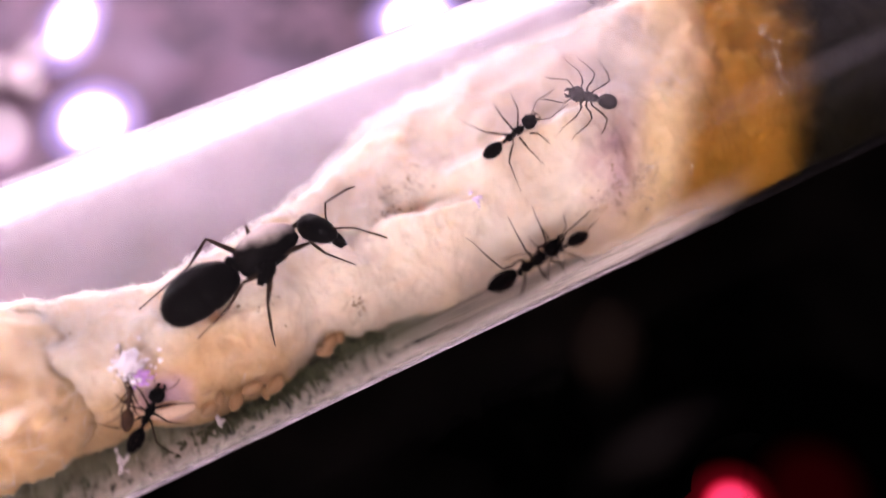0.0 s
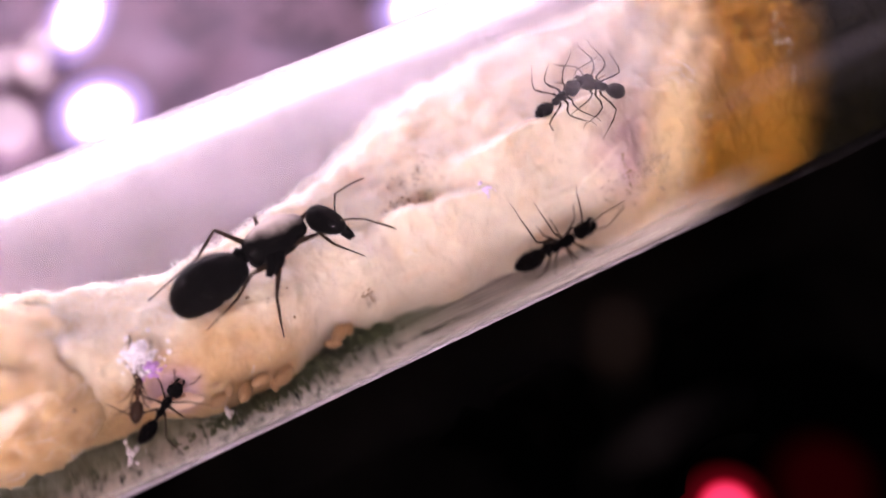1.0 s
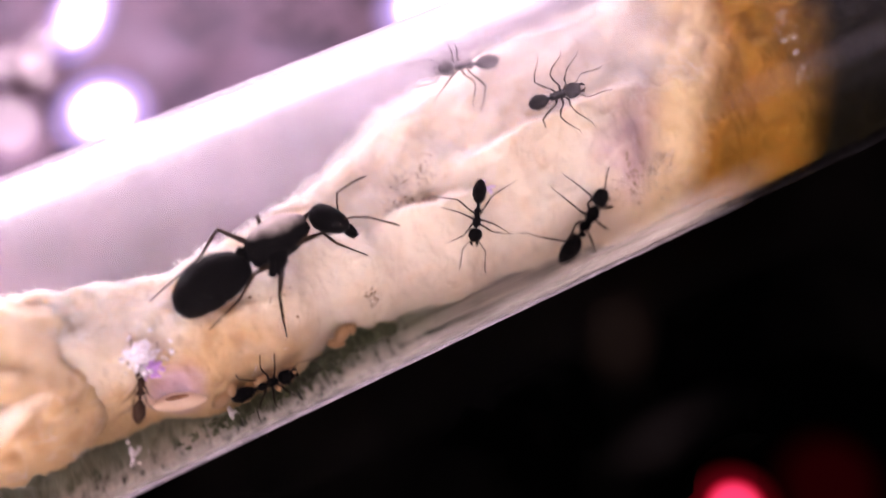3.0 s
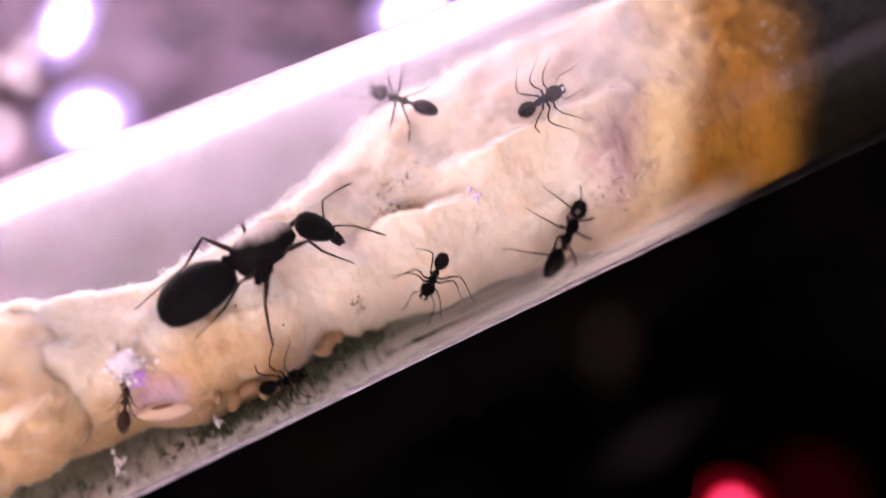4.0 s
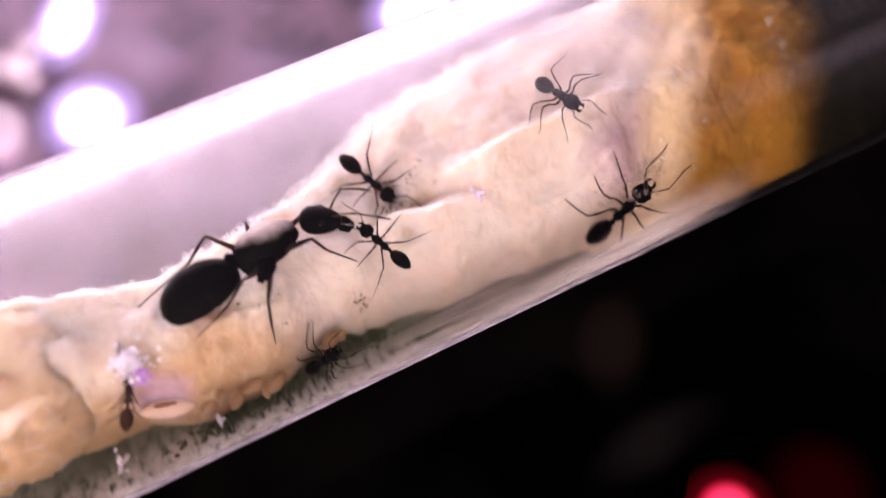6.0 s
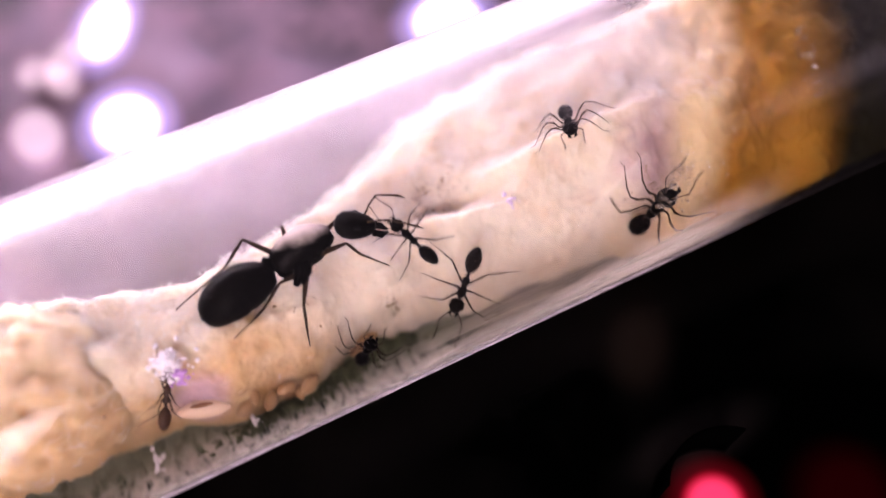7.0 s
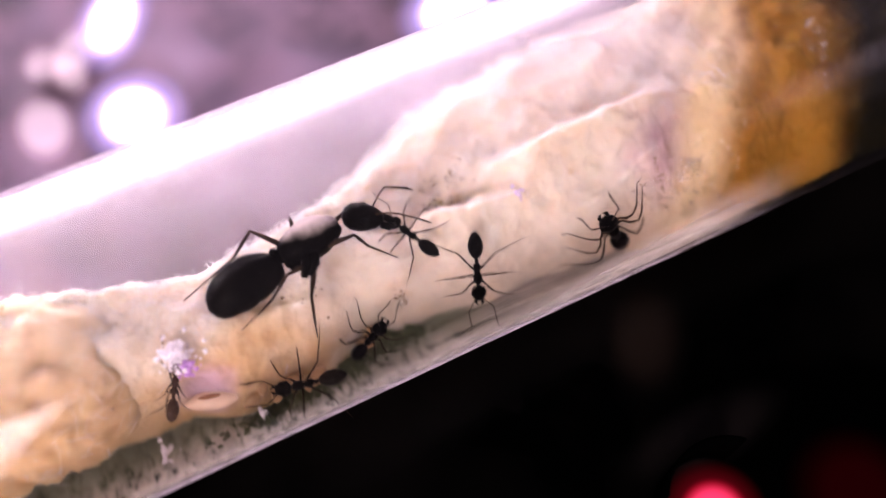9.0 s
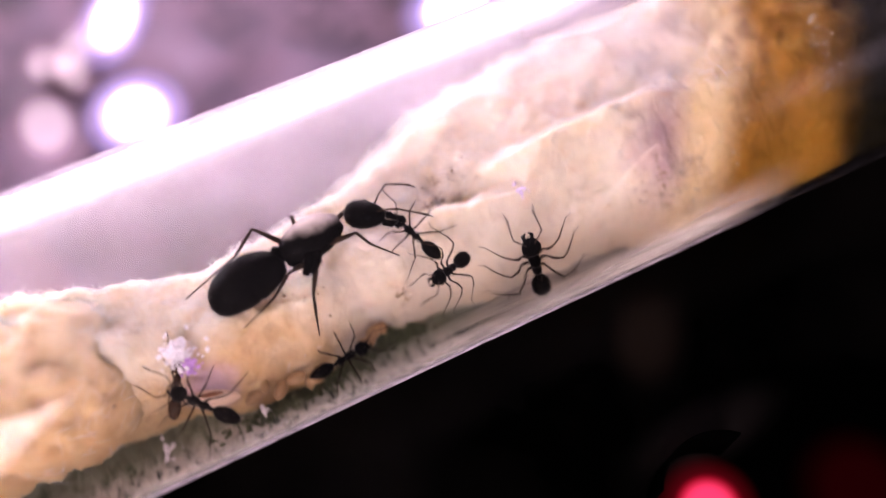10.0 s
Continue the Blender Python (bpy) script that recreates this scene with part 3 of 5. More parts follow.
def build_tube():
    """A glass tube with a rolled open rim, a straight wall and a domed end."""
    tube = anchor("test_tube", mm(0, 0, 0), "clear glass test tube lying on the table, cotton inside", "test tube")
    outer, inner, x0, x1, sides = 8.0, 7.86, -45.0, 80.0, 128
    rim = [[(x0, inner), (x0 - 0.1, inner + 0.03), (x0 - 0.14, inner + 0.13), (x0 - 0.1, outer - 0.06), (x0, outer)]]
    wall = [[(x0 + (x1 - x0) * k / 30, outer) for k in range(31)], [(x1 - (x1 - x0) * k / 30, inner) for k in range(31)]]
    arc = [math.pi / 2 * k / 8 for k in range(8)]
    dome = [[(x1 + outer * math.sin(a), outer * math.cos(a)) for a in arc] + [(x1 + outer, 0.01)], [(x1 + inner, 0.01)] + [(x1 + inner * math.sin(a), inner * math.cos(a)) for a in arc[::-1]]]
    for name, runs in (("rolled_rim", rim), ("glass_wall", wall), ("domed_end", dome)):
        bm = bmesh.new()
        for run in runs:
            rings = [[bm.verts.new((x * MM, r * math.cos(2 * math.pi * k / sides) * MM, (8 + r * math.sin(2 * math.pi * k / sides)) * MM)) for k in range(sides)] for x, r in run]
            for a, b in zip(rings, rings[1:]):
                for k in range(sides):
                    bm.faces.new((a[k], a[(k + 1) % sides], b[(k + 1) % sides], b[k]))
        me = bpy.data.meshes.new(name)
        bm.to_mesh(me)
        bm.free()
        me.materials.append(GLASS)
        me.shade_smooth()
        ob = new(name, me)
        ob.parent = tube
        ob.visible_shadow = False


def cotton_body(name, rings, material, label):
    """Join closed cross-sections (mm) along x into one solid."""
    verts = [tuple(c * MM for c in p) for ring in rings for p in ring]
    n, faces = len(rings[0]), []
    for i in range(len(rings) - 1):
        for k in range(n):
            a, b = i * n + k, i * n + (k + 1) % n
            faces.append((a, b, b + n, a + n))
    faces.append(tuple(range(n))[::-1])
    faces.append(tuple(range((len(rings) - 1) * n, len(rings) * n)))
    me = bpy.data.meshes.new(name)
    me.from_pydata(verts, [], faces)
    me.materials.append(material)
    me.shade_smooth()
    return tagged(new(name, me), label, "cotton")


def fuzz(x, y, z, high):
    p = Vector((x, y, z))
    return high * (0.55 * noise.fractal(p * 0.9, 0.8, 2.1, 4) - 0.45 * abs(noise.noise(p * 0.9)) + 0.12 * noise.noise(p * 3.6))


def build_bed():
    rings = []
    nx, ny, nb = 720, 190, 24
    for i in range(nx + 1):
        x = -11.5 + 58.0 * i / nx
        back = float(np.interp(x, BED_X, BED_BACK) + 0.10 * np.sin(1.37 * x + 1.6 * np.sin(0.83 * x)) + 0.06 * np.sin(3.7 * x + 2.3 * np.sin(1.1 * x)))
        front = float(np.interp(x, FRONT_X, BED_FRONT) + 0.20 * np.sin(1.3 * x + 2))
        s = (1 - np.cos(np.pi * np.linspace(0, 1, ny + 1))) / 2
        ys = front + (back - front) * s
        zs = bed_height(np.full_like(ys, x), ys)
        ring = []
        for y, z in zip(ys, zs):
            ring.append((x, float(y), float(z)))
        flat = ring
        ring = []
        for k, (_, y, z) in enumerate(flat):
            a, b = flat[max(k - 1, 0)], flat[min(k + 1, ny)]
            ty, tz = b[1] - a[1], b[2] - a[2]
            size = math.hypot(ty, tz) or 1
            push = 0.05 + fuzz(x, y, z, 0.24) + 0.025 * noise.noise((x * 6.5, y * 6.5, z * 6.5))
            y, z = y - tz / size * push, z + ty / size * push
            reach = math.hypot(y, z - 8)
            if reach > 7.5:
                y, z = y * 7.5 / reach, 8 + (z - 8) * 7.5 / reach
            ring.append((x, y, z))
        for k in range(1, nb):
            y = back + (front - back) * k / nb
            ring.append((x, y, 8 - math.sqrt(7.52 ** 2 - y * y)))
        rings.append(ring)
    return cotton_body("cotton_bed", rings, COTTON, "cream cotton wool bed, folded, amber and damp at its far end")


def build_plug(name, material, label, x0, x1, low, high, back, front, seed, lead=0.10, rough=0.10, rate=1.0):
    """A wad of cotton: a rounded, uneven block that fills part of the tube."""
    rings, nx, n = [], 130, 110
    for i in range(nx + 1):
        s = i / nx
        x = x0 + (x1 - x0) * s
        swell = max(0.02, 1 - max(0, (s - 0.86) / 0.14) ** 2.2) ** 0.5 * max(0.02, 1 - max(0, (lead - s) / lead) ** 2.2) ** 0.5
        ring = []
        for k in range(n):
            w = 2 * math.pi * k / n
            cy, cz = math.copysign(abs(math.cos(w)) ** 0.7, math.cos(w)), math.copysign(abs(math.sin(w)) ** 0.7, math.sin(w))
            my, mz = (back + front) / 2, (low + high) / 2
            y, z = my + cy * swell * (back - front) / 2, mz + cz * swell * (high - low) / 2
            f = 1 + fuzz(x * rate + seed, y * rate, z * rate, rough)
            y, z = my + (y - my) * f, mz + (z - mz) * f
            reach = math.hypot(y, z - 8)
            if reach > 7.5:
                y, z = y * 7.5 / reach, 8 + (z - 8) * 7.5 / reach
            ring.append((x + 0.8 * noise.noise((y * 0.4, z * 0.4, seed)) * (s > 0.5 or s < 0.2), y, z))
        rings.append(ring)
    return cotton_body(name, rings, material, label)


def build_lights():
    lamp = anchor("led_lamp", mm(0, 54, 0), "white LED panel lamp standing on the table, switched on", "lamp")
    bm = bmesh.new()
    box(bm, -100, 0.6, 0.5, 57, 6, 46)
    bmesh.ops.bevel(bm, geom=bm.edges[:], offset=0.0012, segments=2, affect="EDGES")
    part("housing", bm, LAMP_BODY, lamp, smooth=False)
    bm = bmesh.new()
    box(bm, -99, -0.4, 1.2, 56, 0.5, 45)
    part("diffuser", bm, LAMP_GLOW, lamp, "glowing white diffuser", smooth=False)
    for sx in (-80, 42):
        bm = bmesh.new()
        box(bm, sx - 6, 6, 0, sx + 6, 26, 3)
        part("foot", bm, LAMP_BODY, lamp, smooth=False)
    # unseen fill lamp, added only to brighten the cotton's front
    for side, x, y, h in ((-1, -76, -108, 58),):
        stand = anchor("fill_lamp", mm(x, y, 0), "unseen fill lamp added beside the tube, square LED panel on a stand", "lamp")
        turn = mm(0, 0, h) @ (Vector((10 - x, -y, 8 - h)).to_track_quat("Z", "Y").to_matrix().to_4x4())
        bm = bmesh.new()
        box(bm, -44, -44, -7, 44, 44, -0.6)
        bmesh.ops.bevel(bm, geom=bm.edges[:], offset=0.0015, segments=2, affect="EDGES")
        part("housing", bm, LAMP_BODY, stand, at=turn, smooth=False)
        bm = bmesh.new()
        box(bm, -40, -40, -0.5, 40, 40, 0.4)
        part("diffuser", bm, FILL_GLOW, stand, "glowing white diffuser", turn, False)
        bm = tubes(bmesh.new(), [(side * 8, -8, 1), (side * 8, -8, h * 0.6), (side * 5, -8, h - 4)], [2.2, 2.0, 2.0], 14)
        part("pole", bm, LAMP_BODY, stand)
        bm = tubes(bmesh.new(), [(side * 8, -8, 0), (side * 8, -8, 2), (side * 8, -8, 3)], [22, 22, 19], 32)
        part("base", bm, LAMP_BODY, stand)
    bulbs = [(-2.0, 17.4, 3.1, 3.4, 0, LED_WHITE), (-0.9, 25.4, 2.2, 4.0, -32, LED_WHITE), (-4.0, 23.9, 1.9, 2.9, -32, LED_DIM), (-7.3, 19.0, 2.6, 3.7, 0, LED_DIM),
             (-6.0, 23.7, 2.0, 2.2, 0, LED_DIM), (19.8, 15.9, 3.5, 3.1, 0, LED_WHITE), (-4.6, 22.4, 1.7, 2.4, 0, LED_DIM)]
    for x, y, w, l, turn, mat in bulbs:
        led_bulb(x, y, 0.4, w, l, mat, "small lit lamp bulb lying on the mauve cloth", turn)
    # two lens ghosts added as red domes, no lamps stand there
    led_bulb(24.4, -21.7, 0.0, 3.2, 3.0, GHOST_RED_DIM, "dim red lens ghost built as a dome on the black table")
    return led_bulb(19.9, -20.6, 0.0, 2.5, 2.4, GHOST_RED, "red lens ghost built as a small glowing dome on the table")


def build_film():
    """Damp film on the lower front inner wall, with light in the glass painted pale."""
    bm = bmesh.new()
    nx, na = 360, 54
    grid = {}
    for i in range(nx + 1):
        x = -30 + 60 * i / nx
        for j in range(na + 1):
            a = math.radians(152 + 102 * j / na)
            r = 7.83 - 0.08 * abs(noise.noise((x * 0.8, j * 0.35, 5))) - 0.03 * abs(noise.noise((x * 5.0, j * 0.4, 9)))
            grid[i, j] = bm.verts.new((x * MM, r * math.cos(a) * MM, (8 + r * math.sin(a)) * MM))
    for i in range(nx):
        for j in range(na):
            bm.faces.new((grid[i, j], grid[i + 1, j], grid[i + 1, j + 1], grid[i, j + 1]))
    tagged(part("wall_light_film", bm, FILM), "thin greyish damp film on the inner wall, glass light painted in", "water film", kind="stuff")


def build_fibres(plug):
    """Loose cotton hairs standing off the bed."""
    rng = random.Random(4)
    bm = bmesh.new()
    for _ in range(1500):
        x = rng.uniform(-11, 25)
        back, front = float(np.interp(x, BED_X, BED_BACK)), float(np.interp(x, FRONT_X, BED_FRONT))
        u = rng.random() if rng.random() < 0.2 else (1 - abs(rng.gauss(0, 0.06)))
        y = front + (back - front) * min(max(u, 0.02), 0.99)
        z = float(bed_height(x, y))
        d = Vector((rng.gauss(0, 1), rng.gauss(0, 0.7), rng.gauss(0.15, 0.35))).normalized()
        p, pts = Vector((x, y, z - 0.08)), []
        for k in range(4):
            pts.append(p.copy())
            d = (d + Vector((rng.gauss(0, 0.35), rng.gauss(0, 0.35), rng.gauss(-0.05, 0.25)))).normalized()
            p = p + d * rng.uniform(0.08, 0.28)
            reach = math.hypot(p.y, p.z - 8)
            if reach > 7.5:
                p.y, p.z = p.y * 7.5 / reach, 8 + (p.z - 8) * 7.5 / reach
        tubes(bm, pts, [0.013, 0.012, 0.011, 0.007], 3)
    # teased-out tufts along the back edge
    for cx, wide, n in ((7.0, 0.7, 420), (3.1, 0.7, 320), (9.6, 1.0, 260), (0.6, 0.9, 200), (12.0, 1.2, 220)):
        for _ in range(n):
            x = rng.gauss(cx, wide)
            back, front = float(np.interp(x, BED_X, BED_BACK)), float(np.interp(x, FRONT_X, BED_FRONT))
            y = front + (back - front) * rng.uniform(0.86, 0.985)
            p = Vector((x, y, float(bed_height(x, y)) - 0.03))
            d, pts = Vector((rng.gauss(-0.3, 0.7), rng.gauss(0.5, 0.5), rng.gauss(0.6, 0.4))).normalized(), []
            for k in range(5):
                pts.append(p.copy())
                d = (d + Vector((rng.gauss(0, 0.6), rng.gauss(0, 0.6), rng.gauss(0, 0.5)))).normalized()
                p = p + d * 0.13
            if all(math.hypot(q.y, q.z - 8) < 7.6 for q in pts):
                tubes(bm, pts, [0.016, 0.018, 0.016, 0.013, 0.007], 3)
    for _ in range(3200):
        x = rng.uniform(-8, 27)
        back, front = float(np.interp(x, BED_X, BED_BACK)), float(np.interp(x, FRONT_X, BED_FRONT))
        y = front + (back - front) * rng.uniform(0.40, 0.97)
        w, r, pts = rng.uniform(0, 6.28), rng.uniform(0.006, 0.013), []
        for k in range(5):
            pts.append((x, y, float(bed_height(x, y)) + 0.09 + 0.10 * math.sin(math.pi * k / 4)))
            w += rng.gauss(0, 0.5)
            x, y = x + 0.26 * math.cos(w), y + 0.26 * math.sin(w)
        if all(math.hypot(p[1], p[2] - 8) < 7.6 for p in pts):
            tubes(bm, pts, [r * q for q in (0.4, 1, 1, 0.9, 0.4)], 3)
    mesh = plug.data
    for _ in range(2200):
        v = mesh.vertices[rng.randrange(len(mesh.vertices))]
        p, n = Vector(v.co) / MM, Vector(v.normal)
        if p.x < -22 or n.z < -0.2:
            continue
        d = n.cross(Vector((rng.gauss(0, 1), rng.gauss(0, 1), rng.gauss(0, 1)))).normalized()
        pts = []
        for k in range(6):
            lift = 0.04 + 0.10 * math.sin(math.pi * k / 5) * rng.random()
            q = p + n * lift
            reach = math.hypot(q.y, q.z - 8)
            if reach > 7.5:
                q.y, q.z = q.y * 7.5 / reach, 8 + (q.z - 8) * 7.5 / reach
            pts.append(q)
            d = (d + Vector((rng.gauss(0, 0.3), rng.gauss(0, 0.3), rng.gauss(0, 0.3)))).normalized()
            d = (d - n * d.dot(n)).normalized()
            p = p + d * 0.22
        r = rng.uniform(0.005, 0.012)
        tubes(bm, pts, [r * (0.3 + math.sin(math.pi * (k + 0.5) / 6)) for k in range(6)], 3)
    tagged(part("cotton_fibres", bm, FIBRE), "fine loose white cotton fibres standing off the bed", "fibres", kind="stuff")


def led_bulb(x, y, z, w, l, mat, label, turn=0):
    """A low dome of glowing resin; the red one has a glow-blocking screen added."""
    bulb = anchor("led_bulb", mm(x, y, z, 0, 0, turn), label, "light bulb", "" if mat in (GHOST_RED, GHOST_RED_DIM) else "bulbs behind the tube")
    bm = bmesh.new()
    bmesh.ops.create_uvsphere(bm, u_segments=24, v_segments=12, radius=1)
    for v in bm.verts:
        v.co = Vector((v.co.x, v.co.y, 0.25 + max(v.co.z, -0.2) * 0.5)) * MM
    dome = part("dome", bm, mat, bulb, "glowing dome")
    dome.scale = (w * 1.22, l * 1.22, 1)
    if mat is GHOST_RED:
        # a matt black screen, added to keep the red glow out of the tube's reflection
        bm, rings = bmesh.new(), []
        for k in range(25):
            a = math.radians(45 + 105 * k / 24)
            rings.append([bm.verts.new(Vector((r * w * math.cos(a), r * l * math.sin(a), h)) * MM) for r, h in ((1.24, 0), (1.24, 4), (1.29, 4), (1.29, 0))])
        for a, b in zip(rings, rings[1:]):
            for k in range(4):
                bm.faces.new((a[k], a[(k + 1) % 4], b[(k + 1) % 4], b[k]))
        bm.faces.new(rings[0])
        bm.faces.new(rings[-1][::-1])
        part("glow_block", bm, MATT_BLACK, bulb, "matt black screen added to block the red glow")
    return bulb


def build_drops():
    """Condensation: beads of water on the bed and on the inner wall."""
    rng = random.Random(11)
    bm = bmesh.new()

    def bead(c, r):
        k = bmesh.ops.create_icosphere(bm, subdivisions=2, radius=r)
        for v in k["verts"]:
            v.co = (Vector(c) + v.co) * MM

    for cx, cy, n, wide in ((11.6, 1.2, 110, 0.9), (10.8, 0.4, 60, 0.7), (7.1, -3.3, 30, 0.25), (12.8, 0.2, 50, 0.6)):
        for _ in range(n):
            x, y = rng.gauss(cx, wide), rng.gauss(cy, wide * 0.5)
            bead((x, y, float(bed_height(x, y)) + 0.05), rng.uniform(0.04, 0.10))
    for _ in range(120):
        x, a = rng.gauss(20.8, 1.2), math.radians(rng.gauss(146, 6))
        r = rng.uniform(0.025, 0.075)
        bead((x, 7.84 * math.cos(a), 8 + 7.84 * math.sin(a)), r)
    for _ in range(70):
        x, a = rng.gauss(28.9, 0.35), math.radians(rng.uniform(112, 138))
        bead((x, 7.84 * math.cos(a), 8 + 7.84 * math.sin(a)), rng.uniform(0.03, 0.08))
    for _ in range(40):
        x, a = rng.uniform(-8, 20), math.radians(rng.uniform(30, 150))
        bead((x, 7.84 * math.cos(a), 8 + 7.84 * math.sin(a)), rng.uniform(0.02, 0.06))
    ob = tagged(part("water_droplets", bm, WATER), "tiny clear beads of condensation inside the tube", "droplets", kind="stuff")
    ob.visible_shadow = False


# ---- ants ----


def leg_mesh(points, radii):
    return tubes(bmesh.new(), points, radii, 7)


def build_ant(name, size, label, skin, at, queen=False, tuck=False):
    """An ant that looks along +x, its origin midway between head and gaster. size: its length in mm."""
    L = size
    ant = anchor(name, at, label, "ant", "" if queen else "worker ants")
    legs, feelers = [], []
    # gaster
    if queen:
        g = lathe(oval(-0.54 * L, -0.135 * L, 0.124 * L, 26, 0.49, power=0.40), (1.0, 0.97), 28, 0.02 * L)
    else:
        g = lathe(oval(-0.52 * L, -0.165 * L, 0.100 * L, 22, 0.52), (1.0, 0.95), 24, 0.02 * L)
    for v in g.verts:
        s = v.co.x / MM / L
        ring = 1 - 0.05 * max(0, math.sin((s + 0.55) * 62)) ** 6
        v.co.y, v.co.z = v.co.y * ring, v.co.z * ring
    gaster = part("gaster", g, skin, ant, "glossy rounded gaster")
    hair = bmesh.new()
    rng = random.Random(int(size * 100))
    for _ in range(420 if queen else 90):
        v = gaster.data.vertices[rng.randrange(len(gaster.data.vertices))]
        if v.normal.z < 0.1 or queen and v.normal.y < 0.35:
            continue
        p, d = Vector(v.co) / MM, (Vector(v.normal) + Vector((-0.8, 0, 0))).normalized()
        tubes(hair, [p - d * 0.01 * L, p + d * 0.026 * L], [0.0009 * L, 0.0004 * L], 3)
    part("hair", hair, HAIR_PALE if queen else HAIR, gaster, "short pale hairs" if queen else "short brown hairs")
    # waist
    bm = bmesh.new()
    tubes(bm, [(-0.19 * L, 0, -0.01 * L), (-0.155 * L, 0, 0.005 * L), (-0.13 * L, 0, 0.0), (-0.09 * L, 0, -0.01 * L)], [0.016 * L, 0.024 * L, 0.026 * L, 0.022 * L], 10)
    tubes(bm, [(-0.145 * L, 0, 0.0), (-0.142 * L, 0, 0.05 * L), (-0.14 * L, 0, 0.068 * L)], [0.024 * L, 0.026 * L, 0.010 * L], 10)
    part("petiole", bm, skin, ant)
    # mesosoma
    if queen:
        prof = [(-0.13, 0.03), (-0.115, 0.055), (-0.08, 0.070), (-0.03, 0.080), (0.03, 0.084), (0.08, 0.081), (0.12, 0.069), (0.15, 0.055), (0.172, 0.044), (0.19, 0.028)]
        squash = (0.95, 1.28)
    else:
        prof = [(-0.115, 0.022), (-0.10, 0.046), (-0.07, 0.057), (-0.035, 0.055), (-0.01, 0.044), (0.015, 0.046), (0.05, 0.062), (0.09, 0.068), (0.125, 0.058), (0.15, 0.040), (0.17, 0.024)]
        squash = (0.9, 1.05)
    part("mesosoma", lathe([(x * L, r * L) for x, r in prof], squash, 24, 0.012 * L), THORAX if queen else skin, ant, "mesosoma with reflected light painted tan on its back" if queen else "")
    # head
    hx, hr = (0.225, 0.088) if queen else (0.175, 0.098)
    hl = 0.20
    bm = lathe([(s * hl * L, r * L) for s, r in [(0.0, 0.02), (0.06, hr * 0.62), (0.2, hr * 0.93), (0.4, hr), (0.62, hr * 0.93), (0.82, hr * 0.74), (0.95, hr * 0.5), (1.0, hr * 0.3)]], (1.0, 0.72), 20)
    head = part("head", bm, skin, ant, at=mm(hx * L, 0, 0, 0, 14, 0))
    for s in (1, -1):
        bm = bmesh.new()
        bmesh.ops.create_uvsphere(bm, u_segments=12, v_segments=8, radius=0.019 * L * MM)
        for v in bm.verts:
            v.co = Vector((v.co.x * 1.3 + hl * 0.52 * L * MM, v.co.y * 0.6 + s * hr * 0.90 * L * MM, v.co.z + 0.022 * L * MM))
        part("eye", bm, EYE, head)
        bm = tubes(bmesh.new(), [(hl * 0.93 * L, s * 0.040 * L, -0.012 * L), (hl * 1.15 * L, s * 0.044 * L, -0.018 * L), (hl * 1.32 * L, s * 0.014 * L, -0.018 * L)], [0.018 * L, 0.020 * L, 0.006 * L], 8)
        part("mandible", bm, skin, head)
        a, thin, sc, fl = (16, 0.5, 0.12, 0.165) if queen else (34, 0.7, 0.20, 0.31)
        bm = tubes(bmesh.new(), [(0, 0, 0), (sc * 0.5 * L, 0, 0.012 * L), (sc * L, 0, 0.012 * L)], [q * thin * L for q in (0.010, 0.0085, 0.0105)], 7)
        feeler = part("antenna", bm, LIMB, head, "elbowed antenna", mm(hl * 0.72 * L, s * 0.034 * L, 0.035 * L, 0, -8, s * a))
        if queen:
            # one antenna is sharply elbowed, the other stretched out
            drop = 1.15 if s > 0 else 0.25
            pts = [(sc * L + q * fl * L * math.cos(drop * w), 0, 0.012 * L - q * fl * L * math.sin(drop * w)) for q, w in ((0, 1), (0.25, 1), (0.5, 1), (0.75, 1.02), (1.0, 1.08))]
        else:
            pts = [(sc * L + q * fl * L * math.cos(w), -s * q * fl * L * math.sin(w), 0.012 * L - 0.05 * L * q) for q, w in ((0, 0.5), (0.25, 0.62), (0.5, 0.66), (0.75, 0.66), (1.0, 0.6))]
        bm = tubes(bmesh.new(), pts, [q * thin * L for q in (0.0085, 0.009, 0.010, 0.0115, 0.005)], 7)
        part("funiculus", bm, LIMB, feeler)
        feelers.append((feeler, s))
    # legs: thick femur, thin shank with a foot
    if queen:
        # hip, knee, ankle and foot of each folded leg, as shares of her length
        for hip, knee, ankle, foot, coxa in (
                ((0.09, -0.06, -0.05), (0.22, -0.05, -0.085), (0.25, -0.03, -0.19), (0.345, -0.01, -0.35), 0.030),
                ((-0.01, -0.09, -0.07), (-0.11, -0.155, -0.175), (-0.16, -0.135, -0.30), (-0.20, -0.08, -0.43), 0.030),
                ((-0.04, -0.085, -0.06), (-0.146, -0.075, -0.05), (-0.27, -0.057, -0.125), (-0.465, -0.07, -0.165), 0.034),
                ((-0.06, 0.05, -0.02), (-0.175, 0.16, 0.135), (-0.32, 0.165, 0.06), (-0.62, 0.14, 0.03), 0.024),
                ((-0.02, 0.06, 0.0), (0.014, 0.104, 0.10), (0.002, 0.145, 0.01), (0.016, 0.22, -0.055), 0.024),
                ((0.13, 0.05, -0.03), (0.27, 0.105, -0.03), (0.29, 0.13, -0.10), (0.30, 0.22, -0.19), 0.024)):
            h, k, a, f = (Vector(p) * L for p in (hip, knee, ankle, foot))
            root = Vector((hip[0] + 0.03, hip[1] * 0.4, hip[2] * 0.5)) * L
            end = h + (Vector((-0.05, -0.025, -0.035)) * L if hip[1] < 0 and hip[0] < 0.05 else (k - h) * 0.1)
